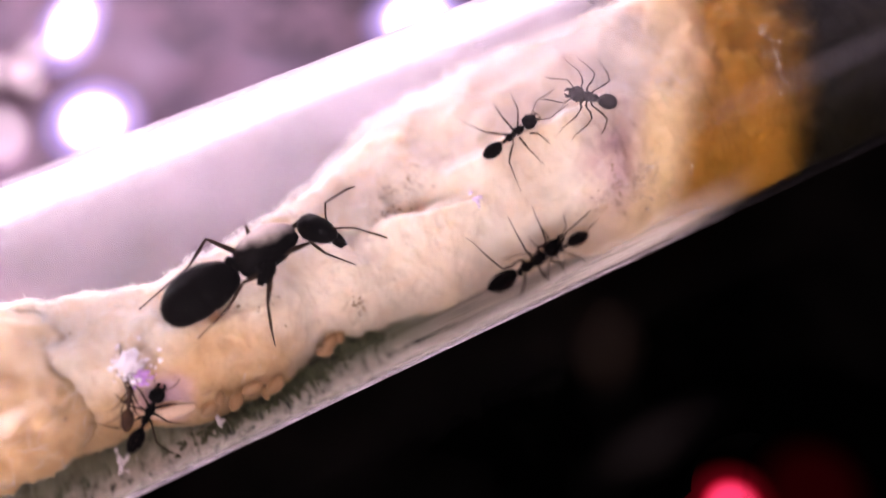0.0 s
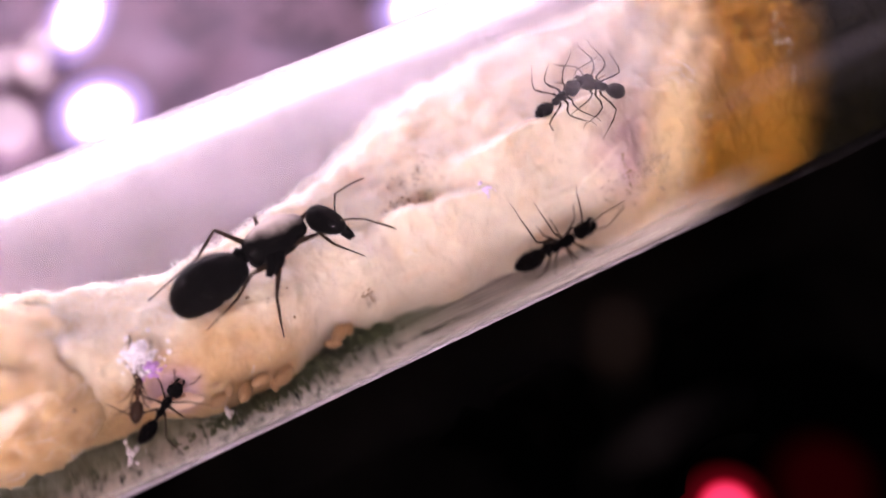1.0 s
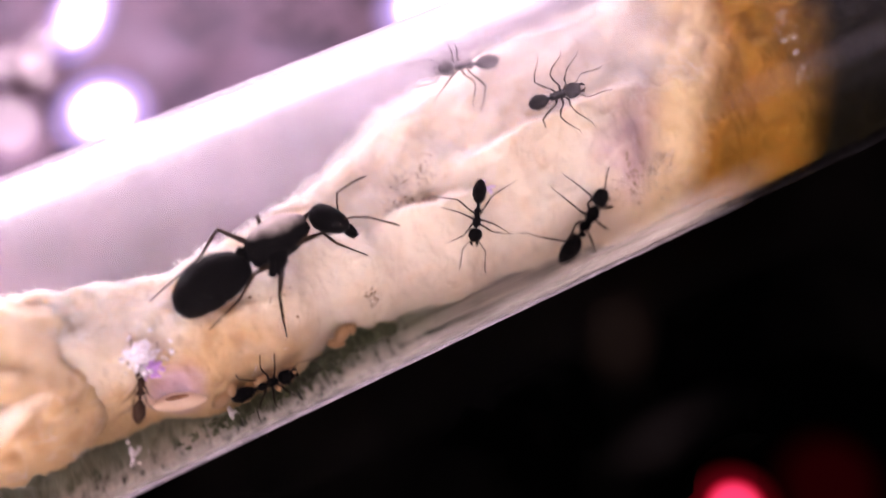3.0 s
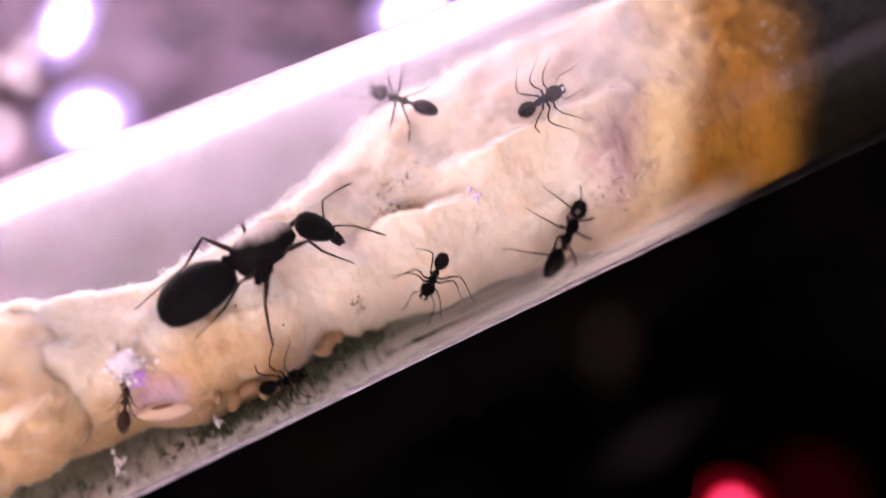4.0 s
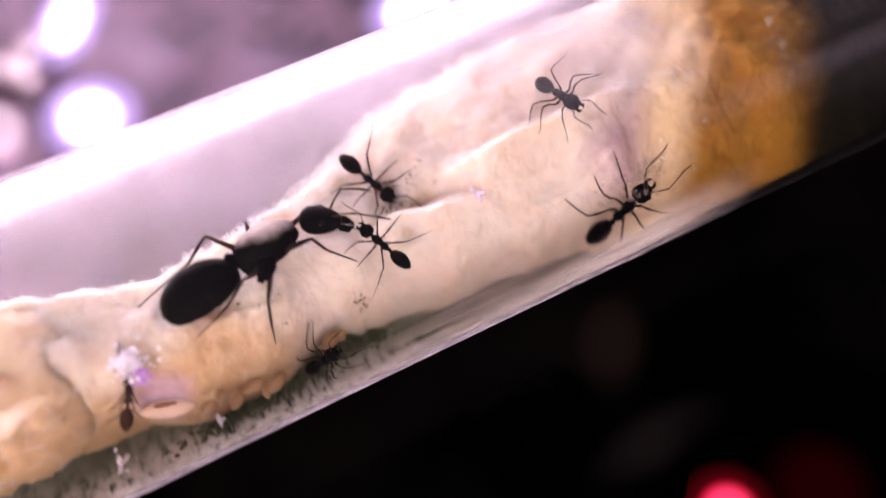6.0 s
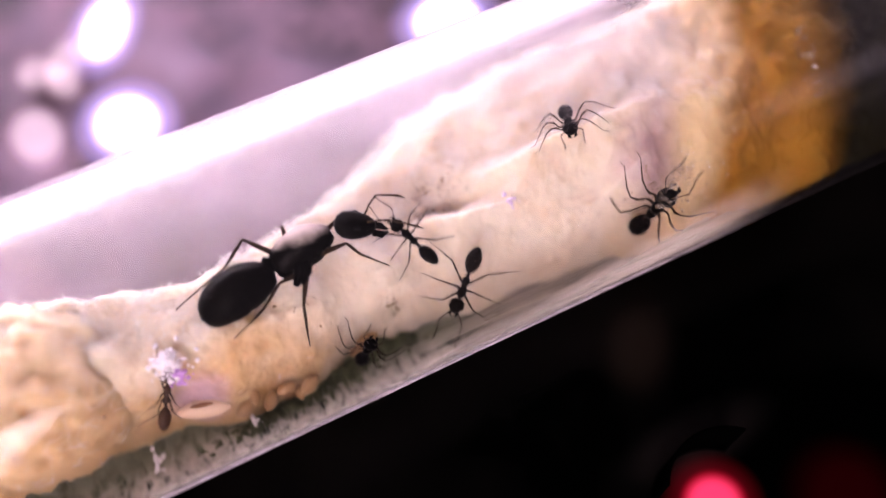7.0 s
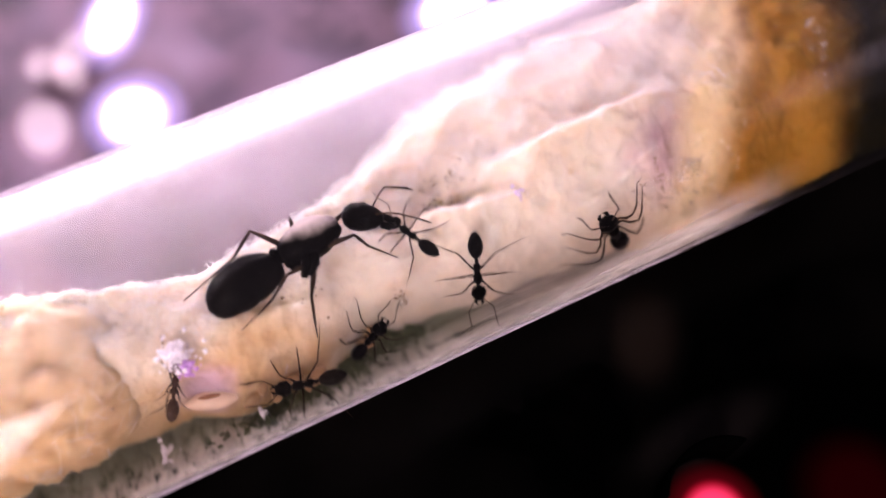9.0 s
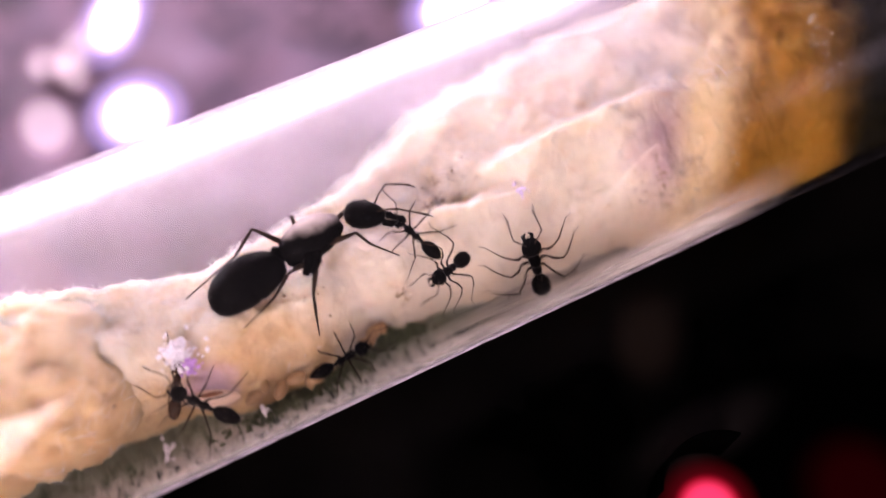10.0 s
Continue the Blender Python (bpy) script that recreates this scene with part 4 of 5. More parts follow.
            part("coxa", tubes(bmesh.new(), [root, (root + h) / 2, h, end], [coxa * 0.9 * L, coxa * L, coxa * 0.9 * L, coxa * 0.45 * L], 10), skin, ant)
            m = (h + k) / 2
            leg = part("leg", tubes(bmesh.new(), [Vector(), (m - h) * 0.6, m - h, k - h], [q * L for q in (0.013, 0.0145, 0.0135, 0.0075)], 8), LIMB, ant, "", mm(*h))
            part("shank", tubes(bmesh.new(), [k - h, (k + a) / 2 - h, a - h, (a + f) / 2 - h, f - h], [q * L for q in (0.0075, 0.0085, 0.0065, 0.0045, 0.003)], 7), LIMB, leg)
    else:
        for i, (x, turn, far, high) in enumerate(((0.11, 48, 0.40, 0.07), (0.045, 92, 0.42, 0.09), (-0.035, 138, 0.55, 0.10))):
            for s in (1, -1):
                if tuck:
                    turn, far = (22, 150, 164)[i], far * 0.78
                f = far * L * 1.18
                k = high * L
                drop = 0.17 * L
                bm = tubes(bmesh.new(), [(0, 0, 0), (0.06 * L, 0, -0.012 * L), (0.09 * L, 0, 0.0), (0.30 * f, 0, k * 0.7), (0.46 * f, 0, k)], [q * 0.72 * L for q in (0.020, 0.021, 0.013, 0.0185, 0.0115)], 8)
                leg = part("leg", bm, LIMB, ant, "", mm(x * L, s * 0.045 * L, -0.035 * L, 0, 0, s * turn))
                # the shank turns forward on the front leg and back on the others
                bend = s * f * (0.16, -0.05, -0.17)[i]
                bm = tubes(bmesh.new(), [(0.455 * f, 0, k), (0.60 * f, bend * 0.45, k * 0.42), (0.78 * f, bend, -drop * 0.50), (0.87 * f, bend * 1.35, -drop * 0.92), (1.0 * f, bend * 1.7, -drop)],
                           [q * 0.72 * L for q in (0.0115, 0.0120, 0.0075, 0.0055, 0.0035)], 7)
                part("shank", bm, LIMB, leg)
                legs.append((leg, i, s, x, turn))
    return ant, legs, feelers, head


def gait(legs, L, rows, stride=0.55, swing=20):
    """Swing the legs of an ant in two alternating tripods, as fast as it goes along its rows."""
    times = [r[0] for r in rows]
    spots = [r[1].translation for r in rows]
    turns = [r[1].to_euler().z for r in rows]
    far, last = [0.0], 0.0
    for (a, b, p, q) in zip(spots, spots[1:], turns, turns[1:]):
        dz = abs((q - p + math.pi) % (2 * math.pi) - math.pi)
        last += (b - a).length / MM / (L * stride) + dz * 0.35
        far.append(last)
    rates = [0.0] + [(far[i + 1] - far[i - 1]) / (times[i + 1] - times[i - 1]) for i in range(1, len(far) - 1)] + [0.0] if len(far) > 2 else [0.0] * len(far)
    for leg, i, s, x, turn in legs:
        keys = []
        lead = 0.0 if (i + (s > 0)) % 2 else math.pi
        for k in range(101):
            t = k / 10
            ph = 2 * math.pi * float(np.interp(t, times, far)) * 0.5 + lead
            go = min(1.0, 0.06 + float(np.interp(t, times, rates)) * 0.6)
            lift = max(0, math.cos(ph)) * go
            keys.append((t, mm(x * L, s * 0.045 * L, -0.035 * L, 0, -9 * lift, s * (turn - swing * go * math.sin(ph)))))
        walk(leg, keys)


def sway(feelers, L, head, amount, seed, base, queen=False):
    """Let the antennae feel about."""
    hl = 0.20
    for feeler, s in feelers:
        keys = []
        for k in range(0, 101, 2):
            t = k / 10
            w = noise.noise((t * 1.3, seed, s * 2.0)) * amount
            v = noise.noise((t * 1.1, seed + 7.3, s * 3.0)) * amount * 0.5
            lift = float(np.interp(t, *base[s])) if queen else -8
            keys.append((t, mm(hl * 0.72 * L, s * 0.034 * L, 0.035 * L, 0, lift + v, s * ((16 if queen else base) + w))))
        walk(feeler, keys)


# ---- brood and crumbs ----


def build_larva(x, y, z, turn, size, label, gut=True):
    larva = anchor("larva", mm(x, y, z, 0, 0, turn), label, "larva", "brood")
    bm = lathe(oval(-size / 2, size / 2, size * 0.19, 24, 0.55, 0.2), (1, 0.9), 18, size * 0.06)
    for v in bm.verts:
        ring = 1 - 0.07 * max(0, math.sin(v.co.x / MM / size * 52)) ** 4
        v.co.y, v.co.z = v.co.y * ring, v.co.z * ring
    part("body", bm, LARVA, larva, "pale waxy ringed skin")
    if gut:
        bm = lathe(oval(-size * 0.22, size * 0.20, size * 0.045, 12), (1, 0.5), 10)
        for v in bm.verts:
            v.co.z += size * 0.158 * MM
        part("gut", bm, GUT, larva, "dark gut showing through")


def build_egg(x, y, z, turn, size):
    bm = lathe(oval(-size / 2, size / 2, size * 0.30, 14, 0.5, 0.12), (1, 1), 14)
    ob = part("pupa", bm, PUPA, at=mm(x, y, z, 0, 0, turn))
    tagged(ob, "tan pupa lying at the edge of the cotton", "pupa", "brood")


def build_crumbs(x, y, z, material, count, wide, label):
    rng = random.Random(8)
    bm = bmesh.new()
    for _ in range(count):
        r = abs(rng.gauss(0, wide))
        w = rng.uniform(0, 6.28)
        c = Vector((x + r * math.cos(w) * 1.2, y + r * math.sin(w) * 0.9, z + rng.uniform(-0.2, 0.45 - 0.2 * r)))
        k = bmesh.ops.create_icosphere(bm, subdivisions=1, radius=rng.uniform(0.05, 0.15))
        for v in k["verts"]:
            v.co = (c + v.co * rng.uniform(0.7, 1.3)) * MM
    tagged(part("crumbs", bm, material, smooth=False), label, "crumbs", kind="stuff")


def build_debris(plug):
    """Brown grains strewn over the bed and the glass."""
    rng = random.Random(21)
    bm = bmesh.new()

    def grain(c, r):
        k = bmesh.ops.create_icosphere(bm, subdivisions=1, radius=r)
        stretch = Vector((rng.uniform(0.6, 1.6), rng.uniform(0.6, 1.4), rng.uniform(0.5, 1.0)))
        for v in k["verts"]:
            v.co = (Vector(c) + Vector((v.co.x * stretch.x, v.co.y * stretch.y, v.co.z * stretch.z)) * rng.uniform(0.85, 1.15)) * MM

    for k in range(34):
        w, r = rng.uniform(0, 6.28), rng.gauss(0.34, 0.10)
        x, y = 7.0 + r * math.cos(w) * 0.8, -3.35 + r * math.sin(w)
        grain((x, y, float(bed_height(x, y)) + 0.06), rng.uniform(0.03, 0.075))
    for cx, cy, wide, n in ((21.2, -4.4, 0.8, 60), (23.2, -4.2, 0.6, 50), (11.6, 1.0, 0.9, 130), (10.6, 0.3, 0.6, 60), (-9.5, 0.6, 1.6, 40), (2.5, -3.4, 1.5, 26)):
        for k in range(n):
            x, y = rng.gauss(cx, wide), rng.gauss(cy, wide * 0.6)
            top = float(bed_height(x, y))
            if top < 3.4 or x < -7.5 and top > 9:
                continue
            grain((x, y, top + 0.05), rng.uniform(0.025, 0.07))
    for _ in range(420):
        v = plug.data.vertices[rng.randrange(len(plug.data.vertices))]
        if v.normal.z > 0.15 and v.co.x > -0.016 and math.hypot(v.co.y, v.co.z - 0.008) < 0.0074:
            grain(Vector(v.co) / MM, rng.uniform(0.03, 0.085))
    tagged(part("debris", bm, DEBRIS), "scattered tiny brown grains on the cotton", "debris", kind="stuff")


def build_sludge():
    """Dark damp litter heaped on the glass along the front of the bed."""
    rng = random.Random(33)
    bm = bmesh.new()
    for cx, cy, wx, wy, heap, n in ((5.8, -3.5, 0.55, 0.38, 1.2, 320), (7.0, -3.9, 0.5, 0.34, 1.0, 240), (3.6, -4.3, 0.8, 0.36, 0.8, 260), (1.8, -4.6, 0.9, 0.35, 0.6, 220), (0.2, -5.0, 1.1, 0.30, 0.5, 200), (-1.8, -5.2, 1.2, 0.35, 0.3, 120)):
        for _ in range(n):
            dx, dy = rng.gauss(0, 1), rng.gauss(0, 1)
            x, y = cx + wx * dx, min(cy + wy * dy, -2.8)
            y = max(y, -6.9)
            floor = 8 - math.sqrt(7.55 ** 2 - y * y)
            z = floor + 0.05 + rng.random() * heap * math.exp(-0.5 * (dx * dx + dy * dy))
            k = bmesh.ops.create_icosphere(bm, subdivisions=1, radius=rng.uniform(0.05, 0.15))
            f = Vector((rng.uniform(0.6, 1.7), rng.uniform(0.6, 1.4), rng.uniform(0.5, 1.0)))
            for v in k["verts"]:
                v.co = (Vector((x, y, z)) + Vector((v.co.x * f.x, v.co.y * f.y, v.co.z * f.z)) * rng.uniform(0.8, 1.2)) * MM
    tagged(part("damp_litter", bm, SLUDGE), "dark olive damp litter heaped along the cotton's edge", "litter", kind="stuff")


# ---- build ----
build_table()
build_tube()
build_bed()
plug = build_plug("cotton_plug", COTTON_OLD, "yellowed cotton wool plug closing the tube", -40, -6.0, 1.0, 8.9, 4.8, -4.0, 5.0, 0.10, 0.16, 1.1)
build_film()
build_fibres(plug)
build_drops()
build_debris(plug)
build_sludge()
red_ghost = build_lights()
build_larva(-3.75, -3.75, 4.35, -14, 2.8, "pale larva with a dark gut lying on the damp glass")
for spot in ((-1.9, -4.55, 4.05, 20, 1.2), (-1.25, -4.35, 4.35, 75, 0.9), (-0.6, -4.75, 3.95, 50, 1.15), (0.35, -4.6, 4.2, 5, 1.1), (0.9, -5.0, 3.9, 80, 0.85), (1.5, -4.9, 4.1, 28, 1.25), (-1.7, -3.95, 4.9, 15, 0.8), (5.0, -3.6, 3.0, 35, 1.25), (4.5, -3.9, 2.8, -25, 1.0), (5.6, -3.45, 2.9, 75, 0.95)):
    build_egg(*spot)
build_crumbs(-4.35, -2.1, 7.4, CRUMB, 170, 0.5, "heap of small white crystalline crumbs on the cotton")
# the violet glint among the crumbs, put in as coloured grains
build_crumbs(-4.0, -2.8, 6.95, VIOLET_GLINT, 60, 0.3, "violet crumbs put in for a violet glint among the white ones")
# a water drop's pale glint, coloured in as lilac grains
build_crumbs(14.6, -1.75, 7.7, LILAC_GLINT, 12, 0.26, "small lilac flakes put in for a drop's glint in the cotton")
build_crumbs(-1.75, -5.15, 3.0, CRUMB, 16, 0.15, "small white flakes on the damp glass")
# bright reflected streaks on the glass, put in as white flakes
build_crumbs(-6.9, -4.7, 2.5, CRUMB, 26, 0.35, "small white flakes put in for bright reflections beside the yellowed plug")

queen, queen_legs, queen_feelers, queen_head = build_ant("queen_ant", 10.3, "large black queen ant resting on the cotton", CUTICLE, mm(3.37, -0.16, 9.07, -36, -8, 8), True)
guard, guard_legs, guard_feelers, _ = build_ant("worker_ant", 3.3, "brown worker ant standing still beside white crumbs", CUTICLE_BROWN, mm(-5.01, -3.17, 6.32, 21, -28, 58), tuck=True)
worker_up, legs_up, feel_up, _ = build_ant("worker_ant", 4.0, "black worker ant climbing about the cotton folds", CUTICLE, mm(0, 0, 0))
worker_far, legs_far, feel_far, _ = build_ant("worker_ant", 4.1, "dull brownish-black worker ant walking along the glass wall", CUTICLE_DULL, mm(0, 0, 0))
worker_side, legs_side, feel_side, _ = build_ant("worker_ant", 5.2, "large black worker ant on the clear glass beside the cotton", CUTICLE, mm(0, 0, 0))
worker_low, legs_low, feel_low, _ = build_ant("worker_ant", 3.9, "black worker ant at the cotton's lower edge near the brood", CUTICLE, mm(0, 0, 0))
worker_mid, legs_mid, feel_mid, _ = build_ant("worker_ant", 3.65, "slender black worker ant that feeds the queen", CUTICLE, mm(0, 0, 0))

# ---- what moves ----


def motions():
    rows = [
        (0, mm(17.56, 0.08, 9.43, 14, -23, 7)),
        (0.3, mm(19.19, 0.61, 9.78, 22, -22, 8)),
        (0.5, mm(19.73, 0.90, 10.06, 21, -28, 16)),
        (0.7, mm(19.90, 0.33, 9.87, 17, -23, 4)),
        (0.9, mm(19.37, -0.18, 10.82, 37, -63, -27)),
        (1.2, mm(19.35, -0.15, 10.88, 42, -61, -38)),
        (1.5, mm(19.39, -0.03, 10.73, 37, -53, -31)),
        (1.8, mm(19.19, -0.05, 10.91, 53, -61, -50)),
        (2.1, mm(19.23, -0.06, 10.97, 53, -63, -45)),
        (3.3, mm(19.17, 0.15, 10.73, 45, -48, -51)),
        (3.6, mm(19.20, 0.13, 10.87, 50, -54, -50)),
        (3.9, mm(19.10, 0.19, 10.95, 63, -61, -54)),
        (4.2, mm(19.11, 0.07, 10.90, 51, -55, -53)),
        (4.5, mm(19.18, 0.18, 10.79, 48, -50, -55)),
        (4.8, mm(19.02, 0.28, 10.79, 50, -51, -48)),
        (5, mm(19.04, 0.43, 10.99, 60, -61, -40)),
        (5.2, mm(18.40, 1.73, 11.31, 51, -71, -35)),
        (5.6, mm(19.57, 1.48, 11.38, 54, -50, -57)),
        (6, mm(19.91, 0.08, 10.96, 33, -27, -85)),
        (6.3, mm(19.32, -1.20, 10.66, 35, 14, -57)),
        (6.5, mm(19.15, -1.58, 10.21, 35, 17, -58)),
        (6.8, mm(19.30, -1.72, 10.19, 34, 19, -61)),
        (7, mm(18.47, -0.22, 10.66, 20, -37, -118)),
        (7.3, mm(16.14, -0.07, 9.49, -12, -5, -158)),
        (7.5, mm(14.96, -1.57, 9.24, -8, 35, -139)),
        (7.8, mm(13.85, -3.39, 7.31, -5, 29, -125)),
        (8, mm(12.89, -3.63, 7.17, -10, 28, -132)),
        (8.3, mm(12.12, -3.79, 7.10, -9, 29, -133)),
        (8.5, mm(11.41, -4.22, 7.63, -6, -5, -127)),
        (8.8, mm(11.08, -4.15, 6.60, -2, 31, -121)),
        (9, mm(10.89, -4.27, 6.53, 3, 31, -111)),
        (9.3, mm(10.66, -4.46, 7.29, 2, -2, -115)),
        (9.5, mm(10.38, -4.51, 7.42, -1, -9, -119)),
        (9.8, mm(10.00, -4.05, 8.14, -16, -32, -129)),
        (10, mm(9.29, -4.12, 7.84, -36, -35, -151)),
    ]
    walk(worker_up, rows)
    gait(legs_up, 4.0, rows)
    sway(feel_up, 4.0, None, 26, 0.0, 34)
    rows = [
        (0, mm(21.56, -0.64, 11.13, -35, -38, 173)),
        (0.3, mm(22.30, -0.96, 10.16, -31, -5, 132)),
        (0.5, mm(22.03, -1.34, 10.88, -39, -36, 156)),
        (0.7, mm(22.18, -1.00, 10.96, -39, -32, 154)),
        (0.9, mm(21.40, -0.64, 11.30, -39, -43, 177)),
        (1.2, mm(21.59, -0.80, 11.15, -33, -34, 168)),
        (1.5, mm(20.15, 0.08, 10.71, -27, -28, 178)),
        (1.8, mm(18.15, 0.56, 10.24, -28, -11, -178)),
        (2, mm(16.47, 0.99, 9.15, -31, 18, 174)),
        (2.2, mm(16.17, 1.42, 9.43, -31, 17, 170)),
        (2.7, mm(16.04, 2.95, 10.27, -30, -18, 179)),
        (3.3, mm(16.35, 4.87, 10.13, -29, -14, 169)),
        (3.5, mm(14.29, 4.62, 9.34, -29, 1, 150)),
        (3.9, mm(13.71, 4.50, 9.25, -28, -7, 134)),
        (4.2, mm(12.02, 5.40, 8.21, -42, -9, 155)),
        (4.5, mm(9.21, 6.33, 5.77, -40, 7, 178)),
        (4.8, mm(8.71, 6.40, 5.93, -41, 4, 174)),
        (5, mm(9.25, 6.44, 6.08, -41, -6, 163)),
        (5.2, mm(9.52, 6.45, 6.14, -41, -8, 160)),
        (5.5, mm(9.36, 6.11, 5.24, -28, 29, -150)),
        (5.8, mm(9.27, 3.13, 7.77, 21, 31, -67)),
        (6.05, mm(10.41, 1.43, 7.18, 20, 19, -61)),
        (6.3, mm(10.71, -0.78, 7.78, 16, 9, -57)),
        (6.5, mm(11.53, -3.32, 7.49, 21, 20, -71)),
        (6.8, mm(10.57, -4.14, 7.55, -3, -11, -122)),
        (7, mm(10.54, -4.37, 6.36, -11, 29, -140)),
        (7.3, mm(10.60, -4.75, 7.32, -4, -5, -124)),
        (7.5, mm(10.50, -4.55, 6.05, -13, 28, -144)),
        (7.8, mm(9.23, -5.32, 4.04, -7, 10, -179)),
        (8, mm(7.37, -5.00, 3.52, -9, 6, 170)),
        (8.5, mm(4.46, -5.37, 5.97, -11, -27, -173)),
        (8.8, mm(3.34, -5.49, 5.45, -9, 4, -180)),
        (9, mm(0.73, -5.41, 5.23, -29, 2, 167)),
        (9.2, mm(-2.66, -4.90, 5.27, -29, -4, 163)),
        (9.6, mm(-3.53, -4.58, 5.35, -26, -14, 145)),
        (10, mm(-4.34, -4.43, 6.04, -23, -19, 134)),
    ]
    walk(worker_far, rows)
    gait(legs_far, 4.1, rows)
    sway(feel_far, 4.1, None, 26, 3.1, 34)
    rows = [
        (0, mm(16.04, -5.32, 5.52, 68, -22, 0)),
        (0.3, mm(16.80, -5.35, 5.64, 70, -16, 1)),
        (0.6, mm(16.85, -5.27, 5.83, 70, -17, 0)),
        (0.9, mm(16.81, -5.32, 5.72, 70, -16, -0)),
        (1.2, mm(18.29, -5.34, 5.51, 71, -14, -4)),
        (1.5, mm(18.35, -5.40, 5.62, 71, -15, -6)),
        (1.8, mm(18.28, -5.32, 5.61, 71, -14, -5)),
        (2.1, mm(18.54, -5.23, 5.67, 70, -20, 0)),
        (2.7, mm(18.94, -4.88, 5.98, 64, -29, 17)),
        (3.3, mm(18.79, -4.87, 6.07, 54, -34, 38)),
        (3.6, mm(18.78, -4.83, 6.17, 49, -35, 46)),
        (3.9, mm(18.53, -4.97, 5.86, 56, -32, 35)),
        (4.2, mm(18.40, -4.94, 5.79, 57, -31, 33)),
        (4.5, mm(18.09, -5.23, 5.09, 68, -17, 8)),
        (4.8, mm(18.39, -4.98, 5.68, 67, -24, 12)),
        (5, mm(18.84, -5.07, 5.76, 63, -29, 18)),
        (5.2, mm(19.45, -5.11, 5.98, 64, -30, 12)),
        (5.7, mm(20.53, -5.30, 6.31, 45, -33, 13)),
        (6.3, mm(20.97, -5.87, 7.94, 45, -64, -19)),
        (6.5, mm(20.67, -5.83, 7.93, 45, -73, -12)),
        (6.8, mm(20.75, -5.87, 8.27, 74, -74, -47)),
        (7, mm(20.66, -5.73, 8.37, 67, -76, -38)),
        (7.5, mm(20.60, -6.16, 7.64, 78, -80, -43)),
        (7.8, mm(19.80, -6.00, 7.46, 122, -75, -94)),
        (8, mm(18.91, -5.80, 6.83, -112, -74, -177)),
        (8.3, mm(18.66, -5.64, 7.14, -111, -74, -174)),
        (8.5, mm(18.64, -5.84, 6.40, -84, -63, 177)),
        (8.8, mm(18.17, -5.74, 6.80, -85, -66, -178)),
        (9, mm(18.10, -5.62, 7.14, -89, -67, -176)),
        (9.3, mm(15.83, -5.85, 7.16, -97, -73, -178)),
        (9.5, mm(14.14, -5.92, 6.37, -81, -67, 176)),
        (9.8, mm(13.43, -5.78, 6.37, -122, -87, -162)),
        (10, mm(13.59, -5.39, 6.64, -32, -72, 113)),
    ]
    walk(worker_side, rows)
    gait(legs_side, 5.2, rows)
    sway(feel_side, 5.2, None, 26, 6.2, 34)
    rows = [
        (0, mm(-4.63, -4.14, 5.57, 22, -21, 37)),
        (0.5, mm(-4.51, -4.14, 5.69, 23, -20, 33)),
        (1, mm(-4.41, -4.26, 5.37, 24, -18, 29)),
        (1.5, mm(-4.20, -4.34, 5.35, 26, -16, 23)),
        (2, mm(-3.95, -4.38, 5.13, 27, -12, 15)),
        (2.4, mm(-2.75, -4.65, 4.62, 35, -31, -19)),
        (2.8, mm(-0.52, -4.72, 4.19, 30, 2, -2)),
        (3.3, mm(1.22, -5.44, 5.03, 50, -53, -35)),
        (4.2, mm(2.11, -5.40, 5.23, 45, -47, -28)),
        (4.8, mm(2.88, -5.58, 5.45, 43, -46, -30)),
        (5.2, mm(3.00, -5.14, 4.94, 19, -62, -11)),
        (6.3, mm(4.50, -4.86, 3.99, 69, -63, -35)),
        (6.6, mm(4.76, -4.78, 4.20, 82, -72, -43)),
        (7, mm(4.75, -4.75, 4.60, 87, -75, -40)),
        (7.5, mm(4.96, -4.78, 4.64, 81, -77, -37)),
        (8, mm(4.81, -4.66, 4.53, 54, -67, -11)),
        (8.5, mm(4.71, -4.64, 4.53, 48, -62, -6)),
        (9.2, mm(4.55, -4.50, 4.92, 43, -54, -1)),
        (9.6, mm(3.86, -4.69, 5.19, 35, -36, 3)),
        (10, mm(2.97, -4.74, 4.23, 28, 2, 7)),
    ]
    walk(worker_low, rows)
    gait(legs_low, 3.9, rows)
    sway(feel_low, 3.9, None, 26, 9.3, 34)
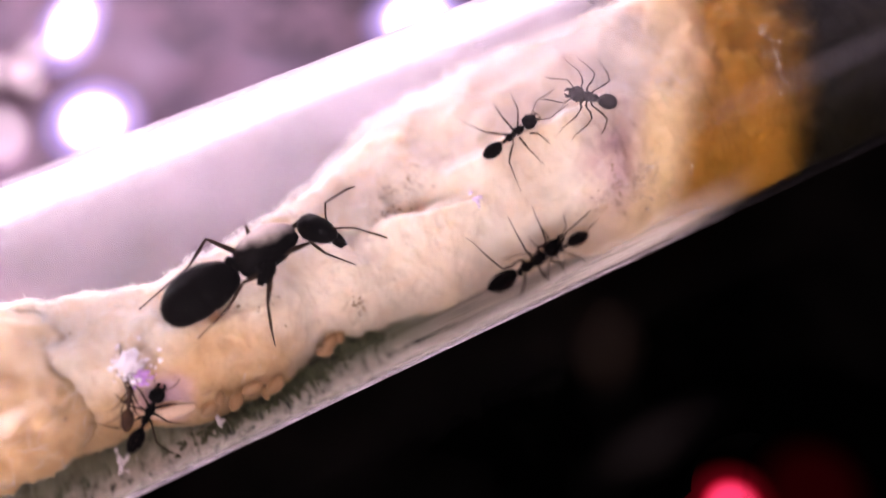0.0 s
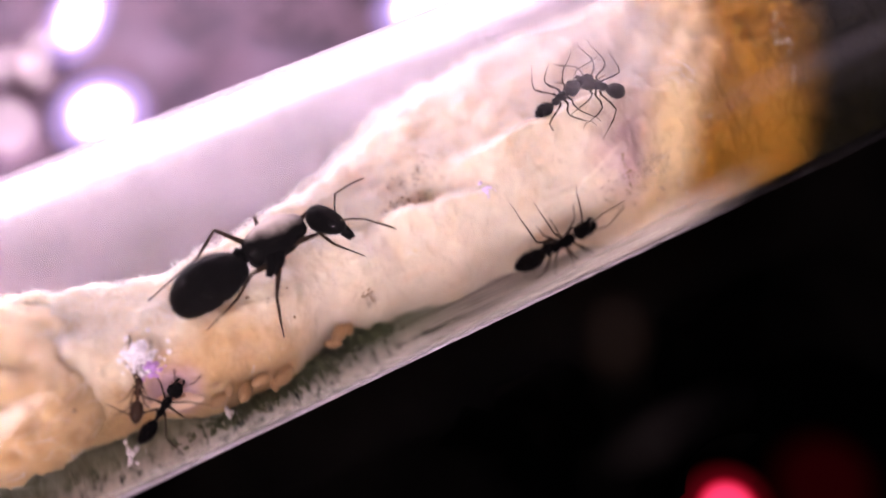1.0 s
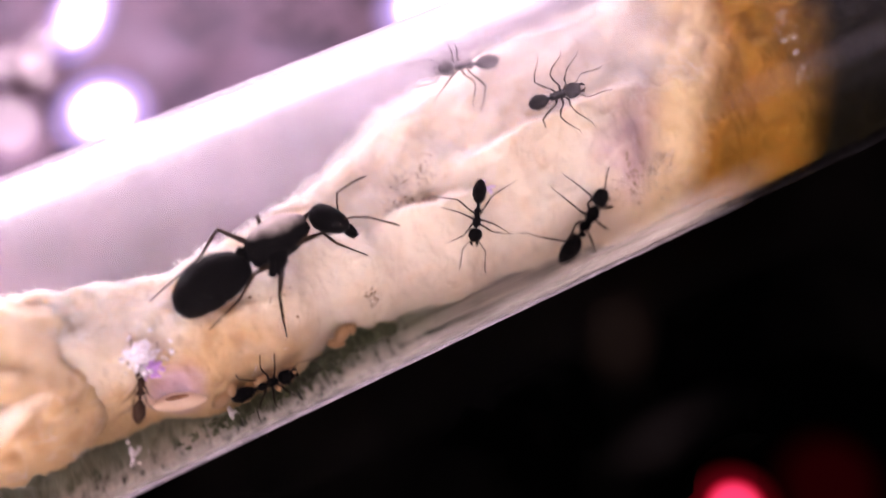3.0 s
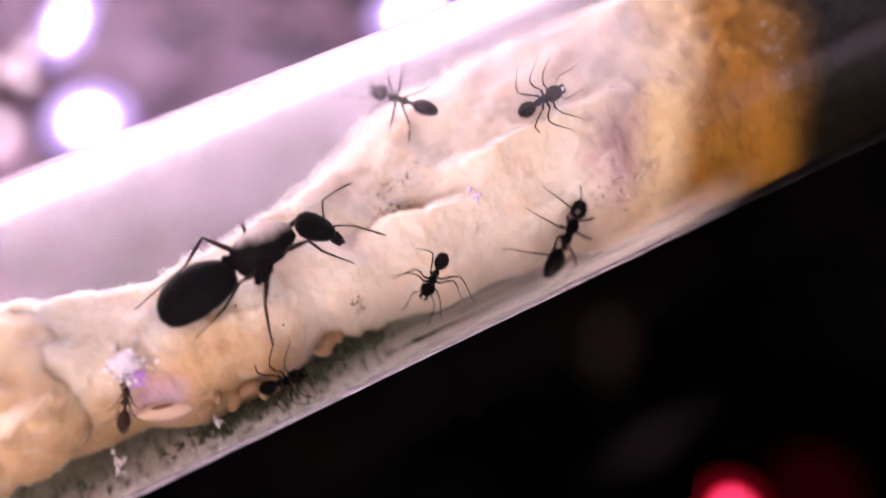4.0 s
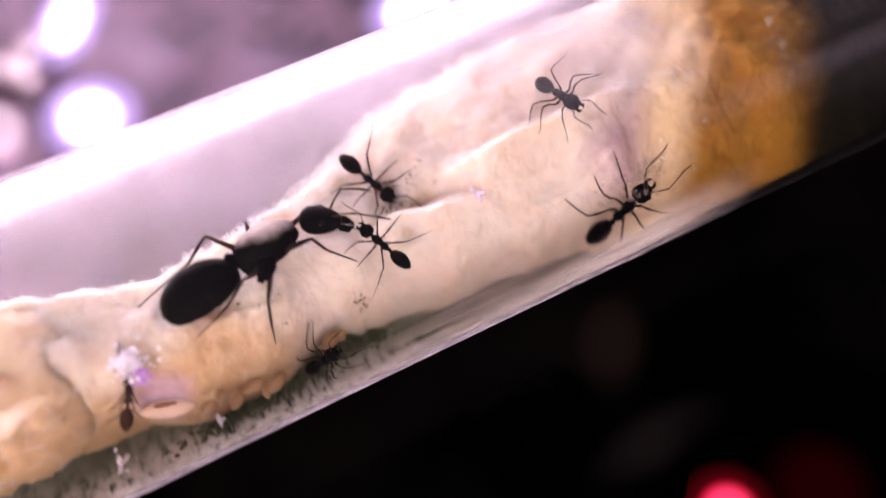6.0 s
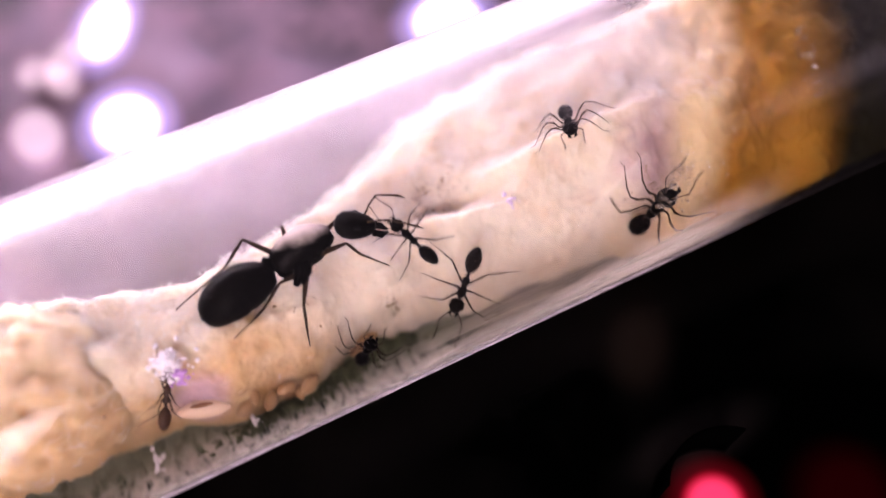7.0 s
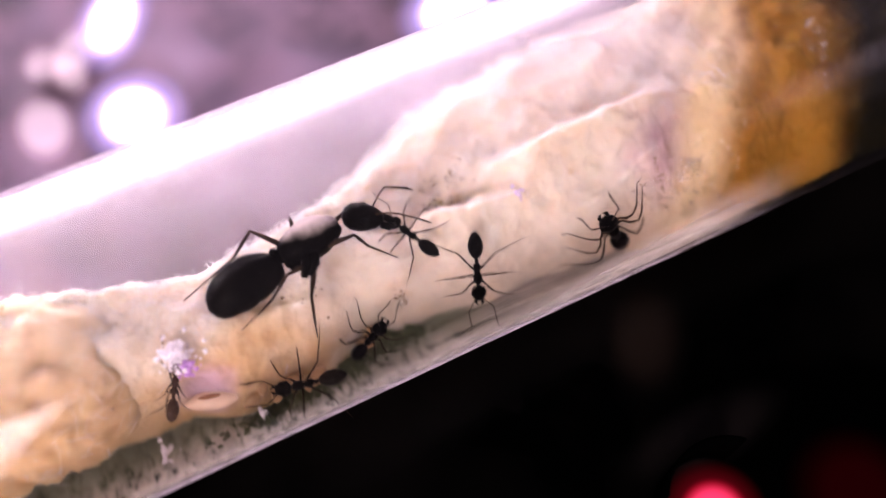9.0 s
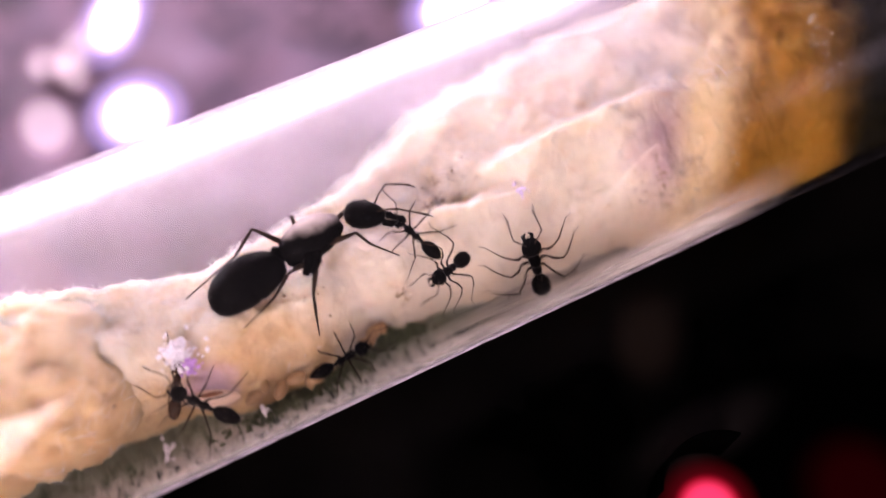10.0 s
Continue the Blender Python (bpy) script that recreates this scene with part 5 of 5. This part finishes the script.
    rows = [
        (0, mm(17.72, -5.15, 5.39, -31, 15, 176)),
        (1.5, mm(17.37, -5.11, 5.47, -31, 15, 176)),
        (1.8, mm(15.72, -4.84, 5.56, -32, 9, 161)),
        (2.1, mm(14.88, -4.99, 5.99, -32, -17, -172)),
        (2.6, mm(14.13, -4.16, 7.08, -28, -16, -165)),
        (3, mm(13.31, -2.72, 7.68, -3, 27, -123)),
        (3.3, mm(13.03, -3.00, 7.53, 4, 26, -104)),
        (3.5, mm(13.06, -3.73, 6.92, 10, 28, -90)),
        (3.6, mm(12.59, -4.46, 6.49, 1, 30, -109)),
        (3.9, mm(11.07, -4.57, 7.54, -19, -21, -141)),
        (4.2, mm(10.05, -4.70, 7.38, -10, -26, -125)),
        (4.5, mm(9.36, -4.72, 6.89, -26, -29, -140)),
        (4.65, mm(8.87, -3.82, 7.53, -42, -43, -176)),
        (4.8, mm(9.13, -2.35, 8.04, -23, -44, 142)),
        (5, mm(8.90, -1.95, 7.33, -17, -8, 146)),
        (5.2, mm(8.96, -1.71, 7.41, -16, -12, 127)),
        (6.3, mm(8.97, -1.82, 7.48, -13, -15, 115)),
        (6.5, mm(8.82, -1.81, 7.46, -12, -15, 117)),
        (7, mm(9.09, -1.14, 7.35, -17, -13, 112)),
        (7.5, mm(8.78, -1.02, 7.22, -16, -10, 119)),
        (8, mm(8.59, -1.09, 7.25, -15, -10, 120)),
        (8.5, mm(8.56, -0.92, 7.14, -15, -10, 118)),
        (9, mm(8.60, -1.05, 7.23, -15, -10, 118)),
        (9.5, mm(8.62, -1.10, 7.26, -15, -11, 116)),
        (10, mm(8.62, -1.27, 7.34, -13, -13, 113)),
    ]
    walk(worker_mid, rows)
    gait(legs_mid, 3.65, rows)
    sway(feel_mid, 3.65, None, 26, 12.4, 34)
    sway(guard_feelers, 3.3, None, 20, 31.0, 40)
    sway(queen_feelers, 10.3, None, 8, 41.0, {1: ((0, 4.6, 5.2, 10), (-116, -116, -60, -60)), -1: ((0, 4.6, 5.2, 10), (-24, -24, -12, -12))}, True)
    rows = [(t, mm(0.225 * 10.3, 0.02 * 10.3, 0, 0, pitch, turn)) for t, pitch, turn in ((0, 54, -8), (1.5, 56, -6), (3.3, 54, -7), (4.5, 53, -8), (5.0, 44, -12), (6.3, 34, -14), (7.5, 35, -15), (8.5, 34, -14), (9.3, 36, -16), (10, 34, -15))]
    walk(queen_head, rows)
    # the red lens ghost is slid along the table's edge
    walk(red_ghost, [(t, mm(x, y - 0.9, 0)) for t, x, y in ((0, 20.1, -19.6), (2, 18.6, -19.65), (4, 19.9, -19.7), (5, 19.7, -19.7), (6.5, 18.95, -19.4), (7, 17.9, -18.05), (7.5, 17.1, -18.1), (8.5, 17.1, -18.65), (10, 16.8, -18.3))])


motions()
